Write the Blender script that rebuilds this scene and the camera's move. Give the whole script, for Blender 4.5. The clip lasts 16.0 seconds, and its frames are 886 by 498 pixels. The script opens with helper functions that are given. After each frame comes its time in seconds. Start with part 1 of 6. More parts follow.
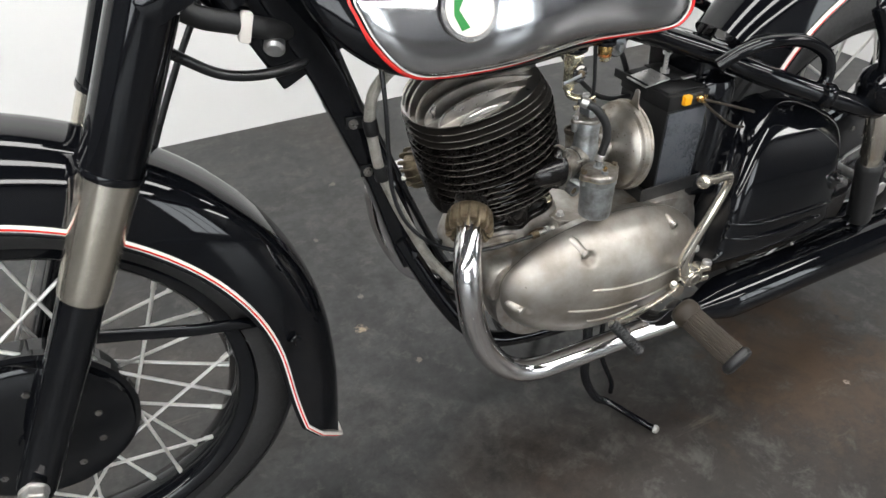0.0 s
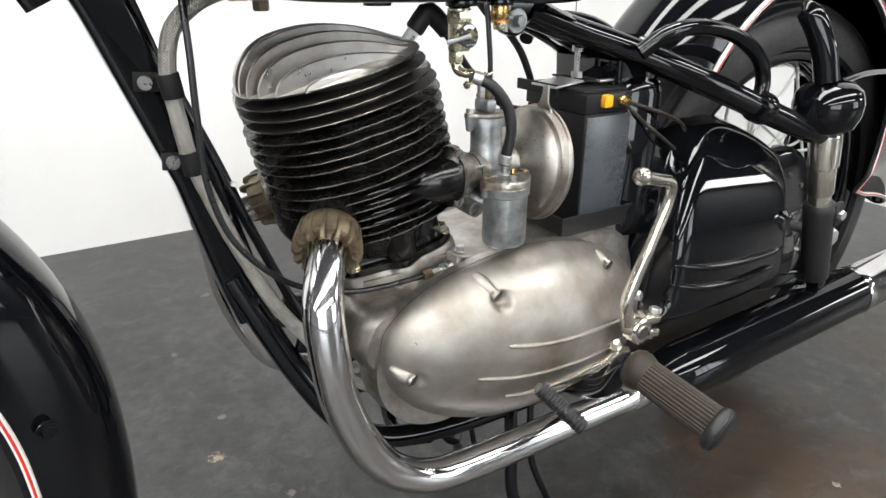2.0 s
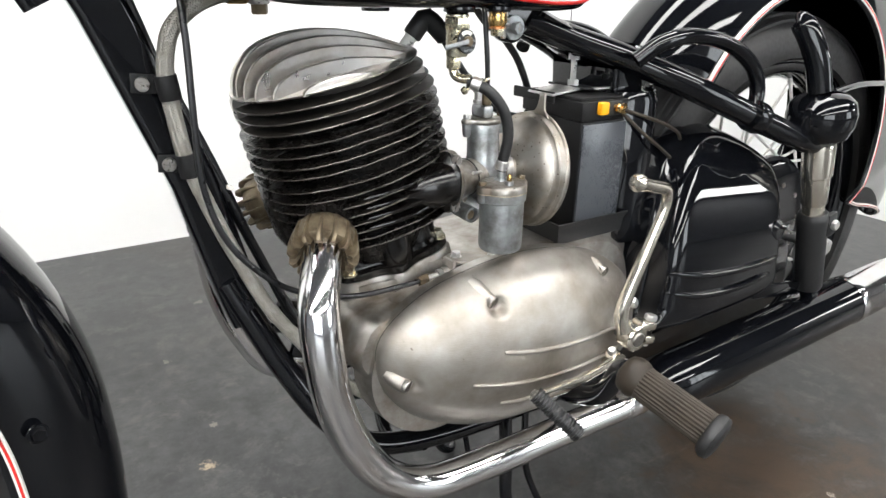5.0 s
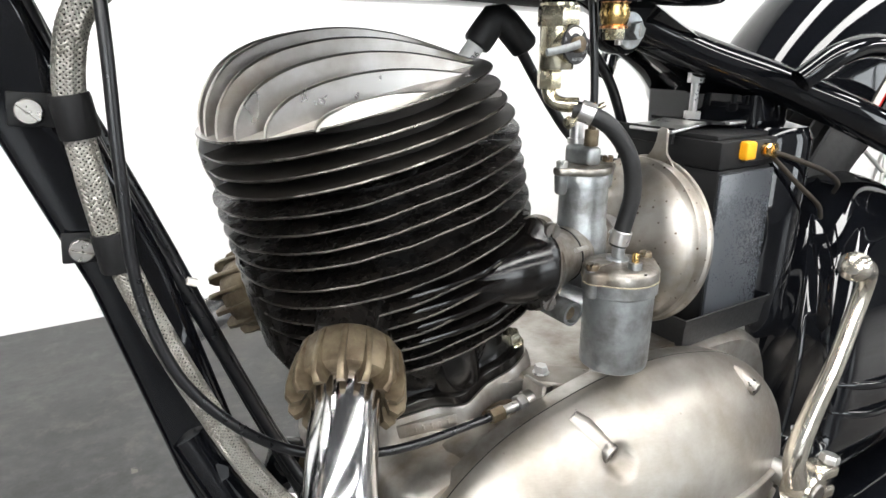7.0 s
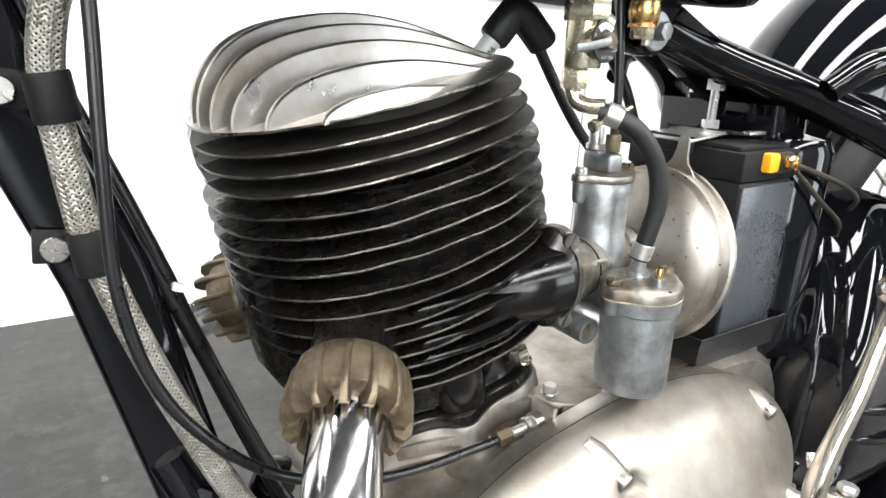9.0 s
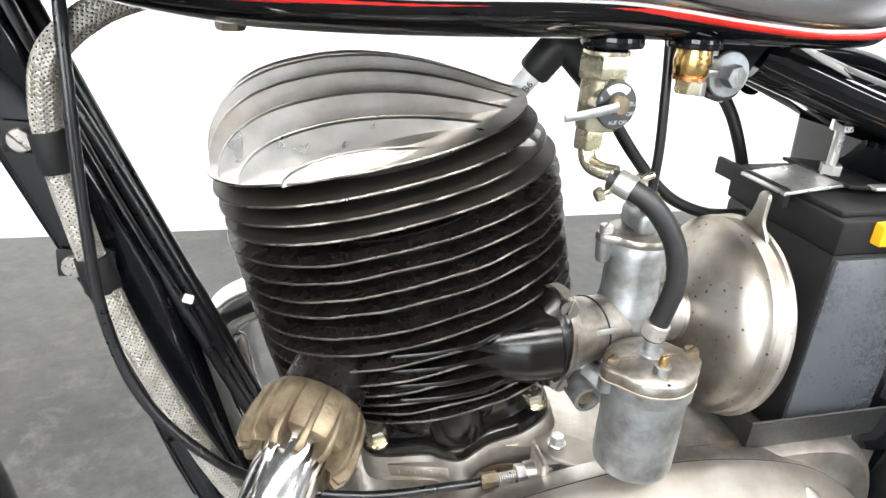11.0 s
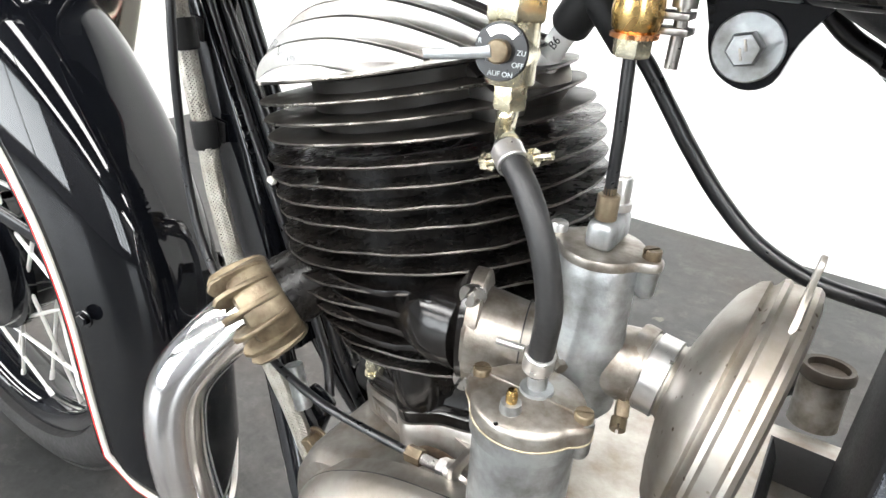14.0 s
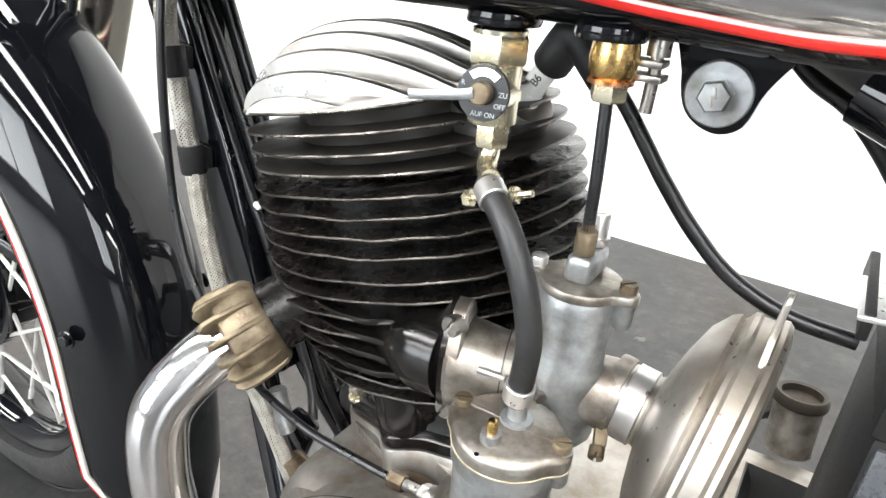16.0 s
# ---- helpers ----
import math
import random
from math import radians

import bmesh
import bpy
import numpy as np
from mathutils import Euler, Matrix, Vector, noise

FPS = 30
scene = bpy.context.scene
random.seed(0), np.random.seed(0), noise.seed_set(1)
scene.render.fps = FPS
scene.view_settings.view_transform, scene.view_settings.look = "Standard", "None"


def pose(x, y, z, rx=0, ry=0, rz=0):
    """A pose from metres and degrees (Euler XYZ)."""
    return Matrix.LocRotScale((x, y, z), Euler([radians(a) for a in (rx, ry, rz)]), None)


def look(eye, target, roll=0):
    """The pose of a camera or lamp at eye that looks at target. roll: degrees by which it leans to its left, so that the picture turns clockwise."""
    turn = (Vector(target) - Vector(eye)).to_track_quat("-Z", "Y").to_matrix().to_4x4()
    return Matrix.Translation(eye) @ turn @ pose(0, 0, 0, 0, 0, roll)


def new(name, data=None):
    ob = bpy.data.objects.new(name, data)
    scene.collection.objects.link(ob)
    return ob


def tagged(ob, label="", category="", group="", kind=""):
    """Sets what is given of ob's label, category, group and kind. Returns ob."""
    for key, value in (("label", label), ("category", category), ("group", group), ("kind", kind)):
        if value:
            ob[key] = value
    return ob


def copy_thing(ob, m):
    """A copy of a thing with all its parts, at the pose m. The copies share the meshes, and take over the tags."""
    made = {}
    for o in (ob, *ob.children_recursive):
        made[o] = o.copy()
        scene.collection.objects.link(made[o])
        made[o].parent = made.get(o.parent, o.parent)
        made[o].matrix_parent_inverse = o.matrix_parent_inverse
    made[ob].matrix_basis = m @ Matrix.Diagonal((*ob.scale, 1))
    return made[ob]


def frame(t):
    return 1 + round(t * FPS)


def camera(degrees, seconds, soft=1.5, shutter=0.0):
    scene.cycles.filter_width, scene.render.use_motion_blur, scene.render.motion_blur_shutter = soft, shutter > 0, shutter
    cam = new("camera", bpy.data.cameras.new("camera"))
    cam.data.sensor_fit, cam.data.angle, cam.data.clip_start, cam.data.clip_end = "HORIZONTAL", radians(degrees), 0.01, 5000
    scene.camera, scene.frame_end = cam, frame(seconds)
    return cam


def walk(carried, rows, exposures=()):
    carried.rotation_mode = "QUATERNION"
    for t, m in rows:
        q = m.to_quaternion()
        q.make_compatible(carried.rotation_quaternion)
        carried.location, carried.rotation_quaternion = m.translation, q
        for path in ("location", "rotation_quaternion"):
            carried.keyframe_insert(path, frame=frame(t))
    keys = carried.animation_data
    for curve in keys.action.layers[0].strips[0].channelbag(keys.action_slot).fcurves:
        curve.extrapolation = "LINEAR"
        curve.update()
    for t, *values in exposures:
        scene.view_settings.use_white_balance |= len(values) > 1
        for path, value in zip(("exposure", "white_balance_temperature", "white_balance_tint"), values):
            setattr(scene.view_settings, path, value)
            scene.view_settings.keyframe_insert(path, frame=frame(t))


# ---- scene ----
cam = camera(68.8, 16.0)
PATH = [
    (0, (-0.3533, -0.6788, 0.9369), (0.2865, 0.7785, -0.2743), -1.92),
    (0.5, (-0.2912, -0.6077, 0.8402), (0.5084, 0.8321, -0.2945), -0.51),
    (1, (-0.2507, -0.5325, 0.7206), (0.6869, 0.9520, -0.2372), -0.01),
    (1.5, (-0.2448, -0.5532, 0.6726), (0.7376, 0.9888, -0.1379), 0.12),
    (2, (-0.2431, -0.5839, 0.6840), (0.7218, 0.9875, -0.0903), 0.08),
    (2.5, (-0.2425, -0.5800, 0.6829), (0.7295, 0.9960, -0.0729), 0.93),
    (3, (-0.2482, -0.5735, 0.6800), (0.7331, 0.9969, -0.0755), 0.24),
    (5.5, (-0.2435, -0.5845, 0.6778), (0.7423, 0.9926, -0.0576), 0.84),
    (6, (-0.2090, -0.5139, 0.6717), (0.7511, 1.1013, -0.0133), 0.21),
    (6.5, (-0.1849, -0.4120, 0.6596), (0.8303, 1.1905, 0.0259), 0.20),
    (7, (-0.1718, -0.3630, 0.6359), (0.8430, 1.2519, 0.0340), 0.15),
    (7.5, (-0.1635, -0.3410, 0.6281), (0.8715, 1.2621, 0.0293), 1.50),
    (8, (-0.1627, -0.3300, 0.6262), (0.8838, 1.2663, 0.0289), 2.03),
    (8.5, (-0.1641, -0.3257, 0.6280), (0.8995, 1.2600, 0.0329), 2.31),
    (9, (-0.1697, -0.3292, 0.6286), (0.8956, 1.2586, 0.0421), 2.30),
    (9.2, (-0.1709, -0.3296, 0.6276), (0.8998, 1.2538, 0.0391), 2.36),
    (11.3, (-0.0387, -0.3506, 0.6992), (0.3083, 1.3936, -0.2159), 3.68),
    (11.5, (-0.0336, -0.3448, 0.6961), (0.2709, 1.3824, -0.2651), 4.01),
    (12, (0.0069, -0.3425, 0.6880), (0.1293, 1.3970, -0.2914), 2.36),
    (12.5, (0.0736, -0.3384, 0.6920), (-0.1324, 1.3847, -0.3021), 4.21),
    (13, (0.1186, -0.3176, 0.6852), (-0.2651, 1.3660, -0.3239), 5.40),
    (13.5, (0.1889, -0.3020, 0.6774), (-0.5978, 1.2685, -0.2789), 4.68),
    (14, (0.2092, -0.2952, 0.6775), (-0.7471, 1.2103, -0.2276), 3.59),
    (14.5, (0.2091, -0.2936, 0.6896), (-0.7237, 1.2399, -0.1924), 4.03),
    (15, (0.2104, -0.2910, 0.6909), (-0.7070, 1.2450, -0.2029), 3.92),
    (15.5, (0.2102, -0.2939, 0.6863), (-0.7203, 1.2490, -0.1817), 4.45),
    (16, (0.2110, -0.2974, 0.6871), (-0.7210, 1.2491, -0.1730), 4.64),
]
walk(cam, [(t, look(eye, target, roll)) for t, eye, target, roll in PATH],
     exposures=[(0.0, -0.32), (0.8, -0.37), (1.5, -0.21), (2.0, -0.08), (3.2, 0.02), (5.5, 0.14), (9.0, 0.50), (11.3, 0.95), (16.0, 0.86)])

# ---- world and light ----
world = bpy.data.worlds.new("world")
world.use_nodes = True
scene.world = world
world.node_tree.nodes["Background"].inputs[0].default_value = (0.9, 0.95, 1.0, 1)
world.node_tree.nodes["Background"].inputs[1].default_value = 0.15
scene.view_settings.exposure = 0.0
LAMP = 18.5
DAY = 6.0
# ---- building helpers ----
def V(*a):
    return Vector(a)


def finish(bm, angle=38):
    bmesh.ops.recalc_face_normals(bm, faces=bm.faces[:])
    lim = radians(angle)
    for f in bm.faces:
        f.smooth = True
    for e in bm.edges:
        e.smooth = len(e.link_faces) == 2 and e.calc_face_angle(0.0) < lim
    return bm


def part(name, bm, material, parent=None, label="", angle=38):
    """Links a bmesh as one mesh object under a thing or a part."""
    finish(bm, angle)
    me = bpy.data.meshes.new(name)
    bm.to_mesh(me)
    bm.free()
    me.materials.append(material)
    ob = new(name, me)
    if parent is not None:
        ob.parent = parent
    if label:
        ob["label"] = label
    return ob


def shared(name, me, parent, m):
    ob = new(name, me)
    ob.parent = parent
    ob.matrix_basis = m
    return ob


def axes(d, hint=None):
    """A rotation whose z axis is d."""
    d = Vector(d).normalized()
    h = Vector(hint) if hint else (Vector((0, 0, 1)) if abs(d.z) < 0.9 else Vector((1, 0, 0)))
    x = (h - d * h.dot(d)).normalized()
    y = d.cross(x)
    return Matrix((x, y, d)).transposed()


def at(o, d=(0, 0, 1), hint=None):
    return Matrix.Translation(o) @ axes(d, hint).to_4x4()


def spline(pts, n=8):
    """Catmull-Rom points through pts."""
    p = [Vector(q) for q in pts]
    p = [2 * p[0] - p[1]] + p + [2 * p[-1] - p[-2]]
    out = []
    for i in range(1, len(p) - 2):
        a, b, c, d = p[i - 1:i + 3]
        for k in range(n):
            t = k / n
            out.append(0.5 * ((2 * b) + (c - a) * t + (2 * a - 5 * b + 4 * c - d) * t * t + (3 * b - a - 3 * c + d) * t ** 3))
    out.append(p[-2])
    return out


def sweep(bm, path, radius, seg=12, cap=True, squash=1.0, hint=None, ripple=None):
    """A tube along a list of points; radius a number or a function of 0..1."""
    path = [Vector(q) for q in path]
    n = len(path)
    rings = []
    x = None
    for i, p in enumerate(path):
        d = (path[min(i + 1, n - 1)] - path[max(i - 1, 0)]).normalized()
        if x is None:
            h = Vector(hint) if hint else (Vector((0, 0, 1)) if abs(d.z) < 0.9 else Vector((1, 0, 0)))
            x = h
        x = (x - d * x.dot(d)).normalized()
        y = d.cross(x)
        r = radius(i / (n - 1)) if callable(radius) else radius
        ring = []
        for k in range(seg):
            a = 2 * math.pi * k / seg
            q = r * (1 + (ripple(i, k) if ripple else 0))
            ring.append(bm.verts.new(p + x * (q * math.cos(a)) + y * (q * squash * math.sin(a))))
        rings.append(ring)
    for a, b in zip(rings, rings[1:]):
        for k in range(seg):
            bm.faces.new((a[k], a[(k + 1) % seg], b[(k + 1) % seg], b[k]))
    if cap:
        bm.faces.new(rings[0])
        bm.faces.new(rings[-1])
    return bm


def tube(pts, radius, seg=12, n=8, **kw):
    return sweep(bmesh.new(), spline(pts, n) if len(pts) > 2 else [Vector(q) for q in pts], radius, seg, **kw)


def lathe(profile, m=Matrix(), seg=32, bm=None, lobes=None, cap=True):
    """Revolves (radius, height) pairs round z, then places the result by m."""
    bm = bm or bmesh.new()
    rings = []
    for r, h in profile:
        if r < 1e-6:
            rings.append([bm.verts.new(m @ Vector((0, 0, h)))])
        else:
            rings.append([bm.verts.new(m @ Vector((r * (lobes(k / seg, h) if lobes else 1) * math.cos(2 * math.pi * k / seg),
                                                   r * (lobes(k / seg, h) if lobes else 1) * math.sin(2 * math.pi * k / seg), h))) for k in range(seg)])
    for a, b in zip(rings, rings[1:]):
        for k in range(seg):
            j = (k + 1) % seg
            if len(a) == 1 and len(b) > 1:
                bm.faces.new((a[0], b[j], b[k]))
            elif len(b) == 1 and len(a) > 1:
                bm.faces.new((a[k], a[j], b[0]))
            elif len(a) > 1:
                bm.faces.new((a[k], a[j], b[j], b[k]))
    for ring in (rings[0], rings[-1]):
        if cap and len(ring) > 1:
            bm.faces.new(ring)
    return bm


def box(size, m=Matrix(), bevel=0.0, bm=None, seg=2):
    b = bmesh.new()
    bmesh.ops.create_cube(b, size=1)
    bmesh.ops.scale(b, vec=size, verts=b.verts[:])
    if bevel:
        bmesh.ops.bevel(b, geom=b.edges[:], offset=bevel, segments=seg, profile=0.5, affect="EDGES")
    bmesh.ops.transform(b, matrix=m, verts=b.verts[:])
    if bm is None:
        return b
    return join(bm, b)


def join(bm, other):
    me = bpy.data.meshes.new("tmp")
    other.to_mesh(me)
    other.free()
    bm.from_mesh(me)
    bpy.data.meshes.remove(me)
    return bm


def loft(rings, cap=True, bm=None):
    """Skins closed rings of equal length."""
    bm = bm or bmesh.new()
    rv = [[bm.verts.new(p) for p in ring] for ring in rings]
    n = len(rv[0])
    for a, b in zip(rv, rv[1:]):
        for k in range(n):
            bm.faces.new((a[k], a[(k + 1) % n], b[(k + 1) % n], b[k]))
    if cap:
        bm.faces.new(rv[0])
        bm.faces.new(rv[-1])
    return bm


def closed(pts, n=6):
    """A closed Catmull-Rom loop through 2D or 3D points."""
    p = [Vector(q) for q in pts]
    m = len(p)
    out = []
    for i in range(m):
        a, b, c, d = p[i - 1], p[i], p[(i + 1) % m], p[(i + 2) % m]
        for k in range(n):
            t = k / n
            out.append(0.5 * ((2 * b) + (c - a) * t + (2 * a - 5 * b + 4 * c - d) * t * t + (3 * b - a - 3 * c + d) * t ** 3))
    return out


def inset(loop, f):
    c = sum(loop, Vector(loop[0]) * 0) / len(loop)
    return [c + (p - c) * f for p in loop]


def plate(loop, y0, y1, bevel=0.0015):
    """A plate whose outline lies in the x-z plane, between y0 and y1."""
    rings = [[V(p[0], y0, p[1]) for p in inset(loop, 1 - bevel / 0.05)], [V(p[0], y0 + (bevel if y1 > y0 else -bevel), p[1]) for p in loop],
             [V(p[0], y1 - (bevel if y1 > y0 else -bevel), p[1]) for p in loop], [V(p[0], y1, p[1]) for p in inset(loop, 1 - bevel / 0.05)]]
    return loft(rings)


def hexbolt(m, af=0.013, h=0.006, washer=0.0, shank=0.0):
    r = af / math.sqrt(3)
    bm = bmesh.new()
    if washer:
        lathe([(0.0, -0.0016), (washer, -0.0016), (washer, 0.0), (washer - 0.0006, 0.0006), (0, 0.0006)], m, 28, bm)
    c = 0.0006 if washer else 0.0
    lathe([(0.0, c), (r * 0.97, c), (r, c + 0.0008), (r, c + h - 0.0015), (r * 0.86, c + h), (0.0, c + h)], m, 6, bm)
    if shank:
        lathe([(0.0, -shank), (af * 0.3, -shank), (af * 0.3, 0.0), (0, 0)], m, 12, bm)
    return bm


def slotscrew(m, r=0.0045, h=0.0035):
    """A cheese-head screw with a real slot: two half discs over a core."""
    bm = bmesh.new()
    lathe([(0.0, -0.002), (r, -0.002), (r, h * 0.5), (0.0, h * 0.5)], m, 20, bm)
    w = r * 0.16
    for s in (1, -1):
        arc = [V(r * math.cos(a), r * math.sin(a), 0) for a in np.linspace(math.asin(w / r), math.pi - math.asin(w / r), 11)]
        if s < 0:
            arc = [V(-p.x, -p.y, 0) for p in arc]
        loft([[m @ (p + V(0, 0, h * 0.5)) for p in arc], [m @ (p + V(0, 0, h * 0.85)) for p in arc],
              [m @ (p * 0.9 + V(0, s * w * 0.12, h)) for p in arc]], True, bm)
    return bm


def thing(name, label, category, group="", origin=(0, 0, 0)):
    ob = new(name)
    ob.location = origin
    ob.empty_display_size = 0.05
    return tagged(ob, label, category, group)


# ---- materials ----
def nodes(name):
    m = bpy.data.materials.new(name)
    m.use_nodes = True
    t = m.node_tree
    return m, t, t.nodes["Principled BSDF"]


def node(t, kind, **kw):
    n = t.nodes.new(kind)
    for k, v in kw.items():
        if k in n.inputs:
            n.inputs[k].default_value = v
    return n


def ramp(t, fac, a, b, pa=0.35, pb=0.65):
    r = t.nodes.new("ShaderNodeValToRGB")
    r.color_ramp.elements[0].position, r.color_ramp.elements[1].position = pa, pb
    r.color_ramp.elements[0].color, r.color_ramp.elements[1].color = (*a, 1), (*b, 1)
    t.links.new(fac, r.inputs[0])
    return r.outputs[0]


def surface(name, base, base2=None, rough=(0.3, 0.4), metal=0.0, coarse=12.0, fine=300.0, bump=0.0, coat=0.0, stretch=(1, 1, 1),
            pa=0.35, pb=0.65, spec=0.5, bump_scale=None, specks=False, rare=0.50):
    """A surface varied at two scales: a coarse stain between two colours and a fine grain in gloss and relief."""
    m, t, b = nodes(name)
    co = t.nodes.new("ShaderNodeTexCoord")
    mp = t.nodes.new("ShaderNodeMapping")
    mp.inputs["Scale"].default_value = stretch
    t.links.new(co.outputs["Object"], mp.inputs[0])
    n1 = node(t, "ShaderNodeTexNoise", Scale=coarse, Detail=6.0, Roughness=0.6)
    n2 = node(t, "ShaderNodeTexNoise", Scale=fine, Detail=3.0)
    t.links.new(co.outputs["Object"], n1.inputs["Vector"])
    t.links.new(mp.outputs[0], n2.inputs["Vector"])
    colour = ramp(t, n1.outputs[0], base, base2 or base, pa, pb)
    if specks:
        vo = node(t, "ShaderNodeTexVoronoi", Scale=150.0)
        t.links.new(co.outputs["Object"], vo.inputs["Vector"])
        n5 = node(t, "ShaderNodeTexNoise", Scale=45.0, Detail=2.0)
        t.links.new(co.outputs["Object"], n5.inputs["Vector"])
        dot = ramp(t, vo.outputs["Distance"], (1, 1, 1), (0, 0, 0), 0.06, 0.16)
        some = ramp(t, n5.outputs[0], (0, 0, 0), (1, 1, 1), rare, rare + 0.08)
        both = t.nodes.new("ShaderNodeMath")
        both.operation = "MULTIPLY"
        t.links.new(dot, both.inputs[0])
        t.links.new(some, both.inputs[1])
        mix0 = t.nodes.new("ShaderNodeMixRGB")
        t.links.new(both.outputs[0], mix0.inputs[0])
        t.links.new(colour, mix0.inputs[1])
        mix0.inputs[2].default_value = (0.06, 0.03, 0.016, 1)
        colour = mix0.outputs[0]
    t.links.new(colour, b.inputs["Base Color"])
    mix = node(t, "ShaderNodeMath")
    mix.operation = "ADD"
    t.links.new(n1.outputs[0], mix.inputs[0])
    t.links.new(n2.outputs[0], mix.inputs[1])
    mr = t.nodes.new("ShaderNodeMapRange")
    mr.inputs["From Min"].default_value, mr.inputs["From Max"].default_value = 0.7, 1.3
    mr.inputs["To Min"].default_value, mr.inputs["To Max"].default_value = rough
    t.links.new(mix.outputs[0], mr.inputs[0])
    t.links.new(mr.outputs[0], b.inputs["Roughness"])
    b.inputs["Metallic"].default_value = metal
    b.inputs["Specular IOR Level"].default_value = spec
    b.inputs["Coat Weight"].default_value = coat
    b.inputs["Coat Roughness"].default_value = 0.03
    if bump:
        bp = node(t, "ShaderNodeBump", Strength=bump, Distance=0.002)
        if bump_scale:
            n3 = node(t, "ShaderNodeTexNoise", Scale=bump_scale, Detail=4.0)
            t.links.new(mp.outputs[0], n3.inputs["Vector"])
            t.links.new(n3.outputs[0], bp.inputs["Height"])
        else:
            t.links.new(n2.outputs[0], bp.inputs["Height"])
        t.links.new(bp.outputs[0], b.inputs["Normal"])
    return m


def glow(name, colour, strength):
    m, t, b = nodes(name)
    b.inputs["Base Color"].default_value = (0.8, 0.8, 0.8, 1)
    b.inputs["Emission Color"].default_value = (*colour, 1)
    b.inputs["Emission Strength"].default_value = strength
    return m


BLACK = surface("black_enamel", (0.0024, 0.0027, 0.0036), (0.0034, 0.0038, 0.0050), (0.02, 0.06), coat=0.0, coarse=5, fine=40, spec=0.42)
CHROME = surface("chrome", (0.80, 0.80, 0.82), (0.72, 0.70, 0.68), (0.09, 0.17), 1.0, coarse=14, fine=120)
NICKEL = surface("dull_nickel", (0.74, 0.70, 0.62), (0.66, 0.61, 0.52), (0.14, 0.24), 0.95, coarse=12, fine=200)
ALLOY = surface("satin_aluminium", (0.385, 0.364, 0.334), (0.21, 0.184, 0.156), (0.36, 0.50), 0.82, coarse=14, fine=160, pa=0.36, pb=0.68, bump=0.06, stretch=(1, 1, 5), specks=True, rare=0.60)
CAST = surface("cast_aluminium", (0.52, 0.505, 0.48), (0.26, 0.225, 0.185), (0.36, 0.52), 1.0, coarse=26, fine=260, bump=0.12, pa=0.32, pb=0.66)
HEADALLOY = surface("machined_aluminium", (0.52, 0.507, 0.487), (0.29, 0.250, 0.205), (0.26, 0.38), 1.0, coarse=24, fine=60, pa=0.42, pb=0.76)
HEADEDGE = surface("worn_fin_edge", (0.12, 0.112, 0.102), (0.016, 0.014, 0.012), (0.24, 0.38), 0.8, coarse=70, fine=300, bump=0.1, pa=0.40, pb=0.62)
# Same bare aluminium, with the dim reflections between the fins put into its colour.
HEADFIN = surface("shaded_aluminium", (0.030, 0.0275, 0.0245), (0.017, 0.0145, 0.012), (0.36, 0.50), 0.3, coarse=24, fine=60, pa=0.3, pb=0.8, spec=0.25)
ZINC = surface("zinc_casting", (0.39, 0.41, 0.42), (0.16, 0.156, 0.148), (0.32, 0.50), 0.85, coarse=55, fine=260, bump=0.16, pa=0.38, pb=0.70)
DIRTYZINC = surface("oil_stained_zinc", (0.33, 0.315, 0.29), (0.15, 0.125, 0.10), (0.28, 0.46), 0.85, coarse=70, fine=260, bump=0.16, pa=0.36, pb=0.66)
IRON = surface("black_painted_iron", (0.0044, 0.0041, 0.0039), (0.0090, 0.0077, 0.0068), (0.20, 0.34), 0.0, coarse=40, fine=220, bump=0.10, spec=0.20)
STAINED = surface("oil_stained_alloy", (0.11, 0.075, 0.048), (0.035, 0.024, 0.016), (0.3, 0.5), 0.7, coarse=60, fine=300, bump=0.1)
OILY = surface("oily_black_paint", (0.002, 0.0019, 0.0019), (0.006, 0.005, 0.0045), (0.14, 0.26), 0.0, coarse=40, fine=120, bump=0.10, spec=0.40)
EDGE = surface("worn_fin_edge", (0.060, 0.053, 0.046), (0.010, 0.009, 0.008), (0.25, 0.40), 0.6, coarse=60, fine=300, bump=0.1)
BRONZE = surface("heat_stained_bronze", (0.21, 0.170, 0.112), (0.080, 0.057, 0.035), (0.38, 0.54), 0.6, coarse=60, fine=240, bump=0.28)
BRASS = surface("brass", (0.72, 0.50, 0.20), (0.55, 0.36, 0.14), (0.18, 0.30), 1.0, coarse=50)
SCREWSTEEL = surface("dark_steel", (0.40, 0.385, 0.36), (0.26, 0.24, 0.22), (0.25, 0.38), 1.0, coarse=80)
STEEL = surface("zinc_plated_steel", (0.58, 0.58, 0.575), (0.44, 0.425, 0.405), (0.26, 0.38), 0.85, coarse=60)
PASSIVATE = surface("yellowish_plated_steel", (0.66, 0.63, 0.51), (0.52, 0.46, 0.31), (0.18, 0.30), 0.9, coarse=70)
COPPER = surface("copper", (0.72, 0.34, 0.16), (0.50, 0.22, 0.10), (0.22, 0.34), 1.0, coarse=60)
FILTER = surface("dull_rust_specked_steel", (0.41, 0.392, 0.366), (0.24, 0.208, 0.170), (0.36, 0.50), 1.0, coarse=22, fine=60, specks=True, rare=0.36)
RUBBER = surface("black_rubber", (0.0085, 0.0088, 0.0095), (0.014, 0.014, 0.0145), (0.42, 0.6), coarse=30, fine=400, bump=0.08)
PEGRUBBER = surface("aged_rubber", (0.016, 0.0118, 0.0082), (0.031, 0.0235, 0.0165), (0.45, 0.65), coarse=30, fine=400, bump=0.10, spec=0.3)
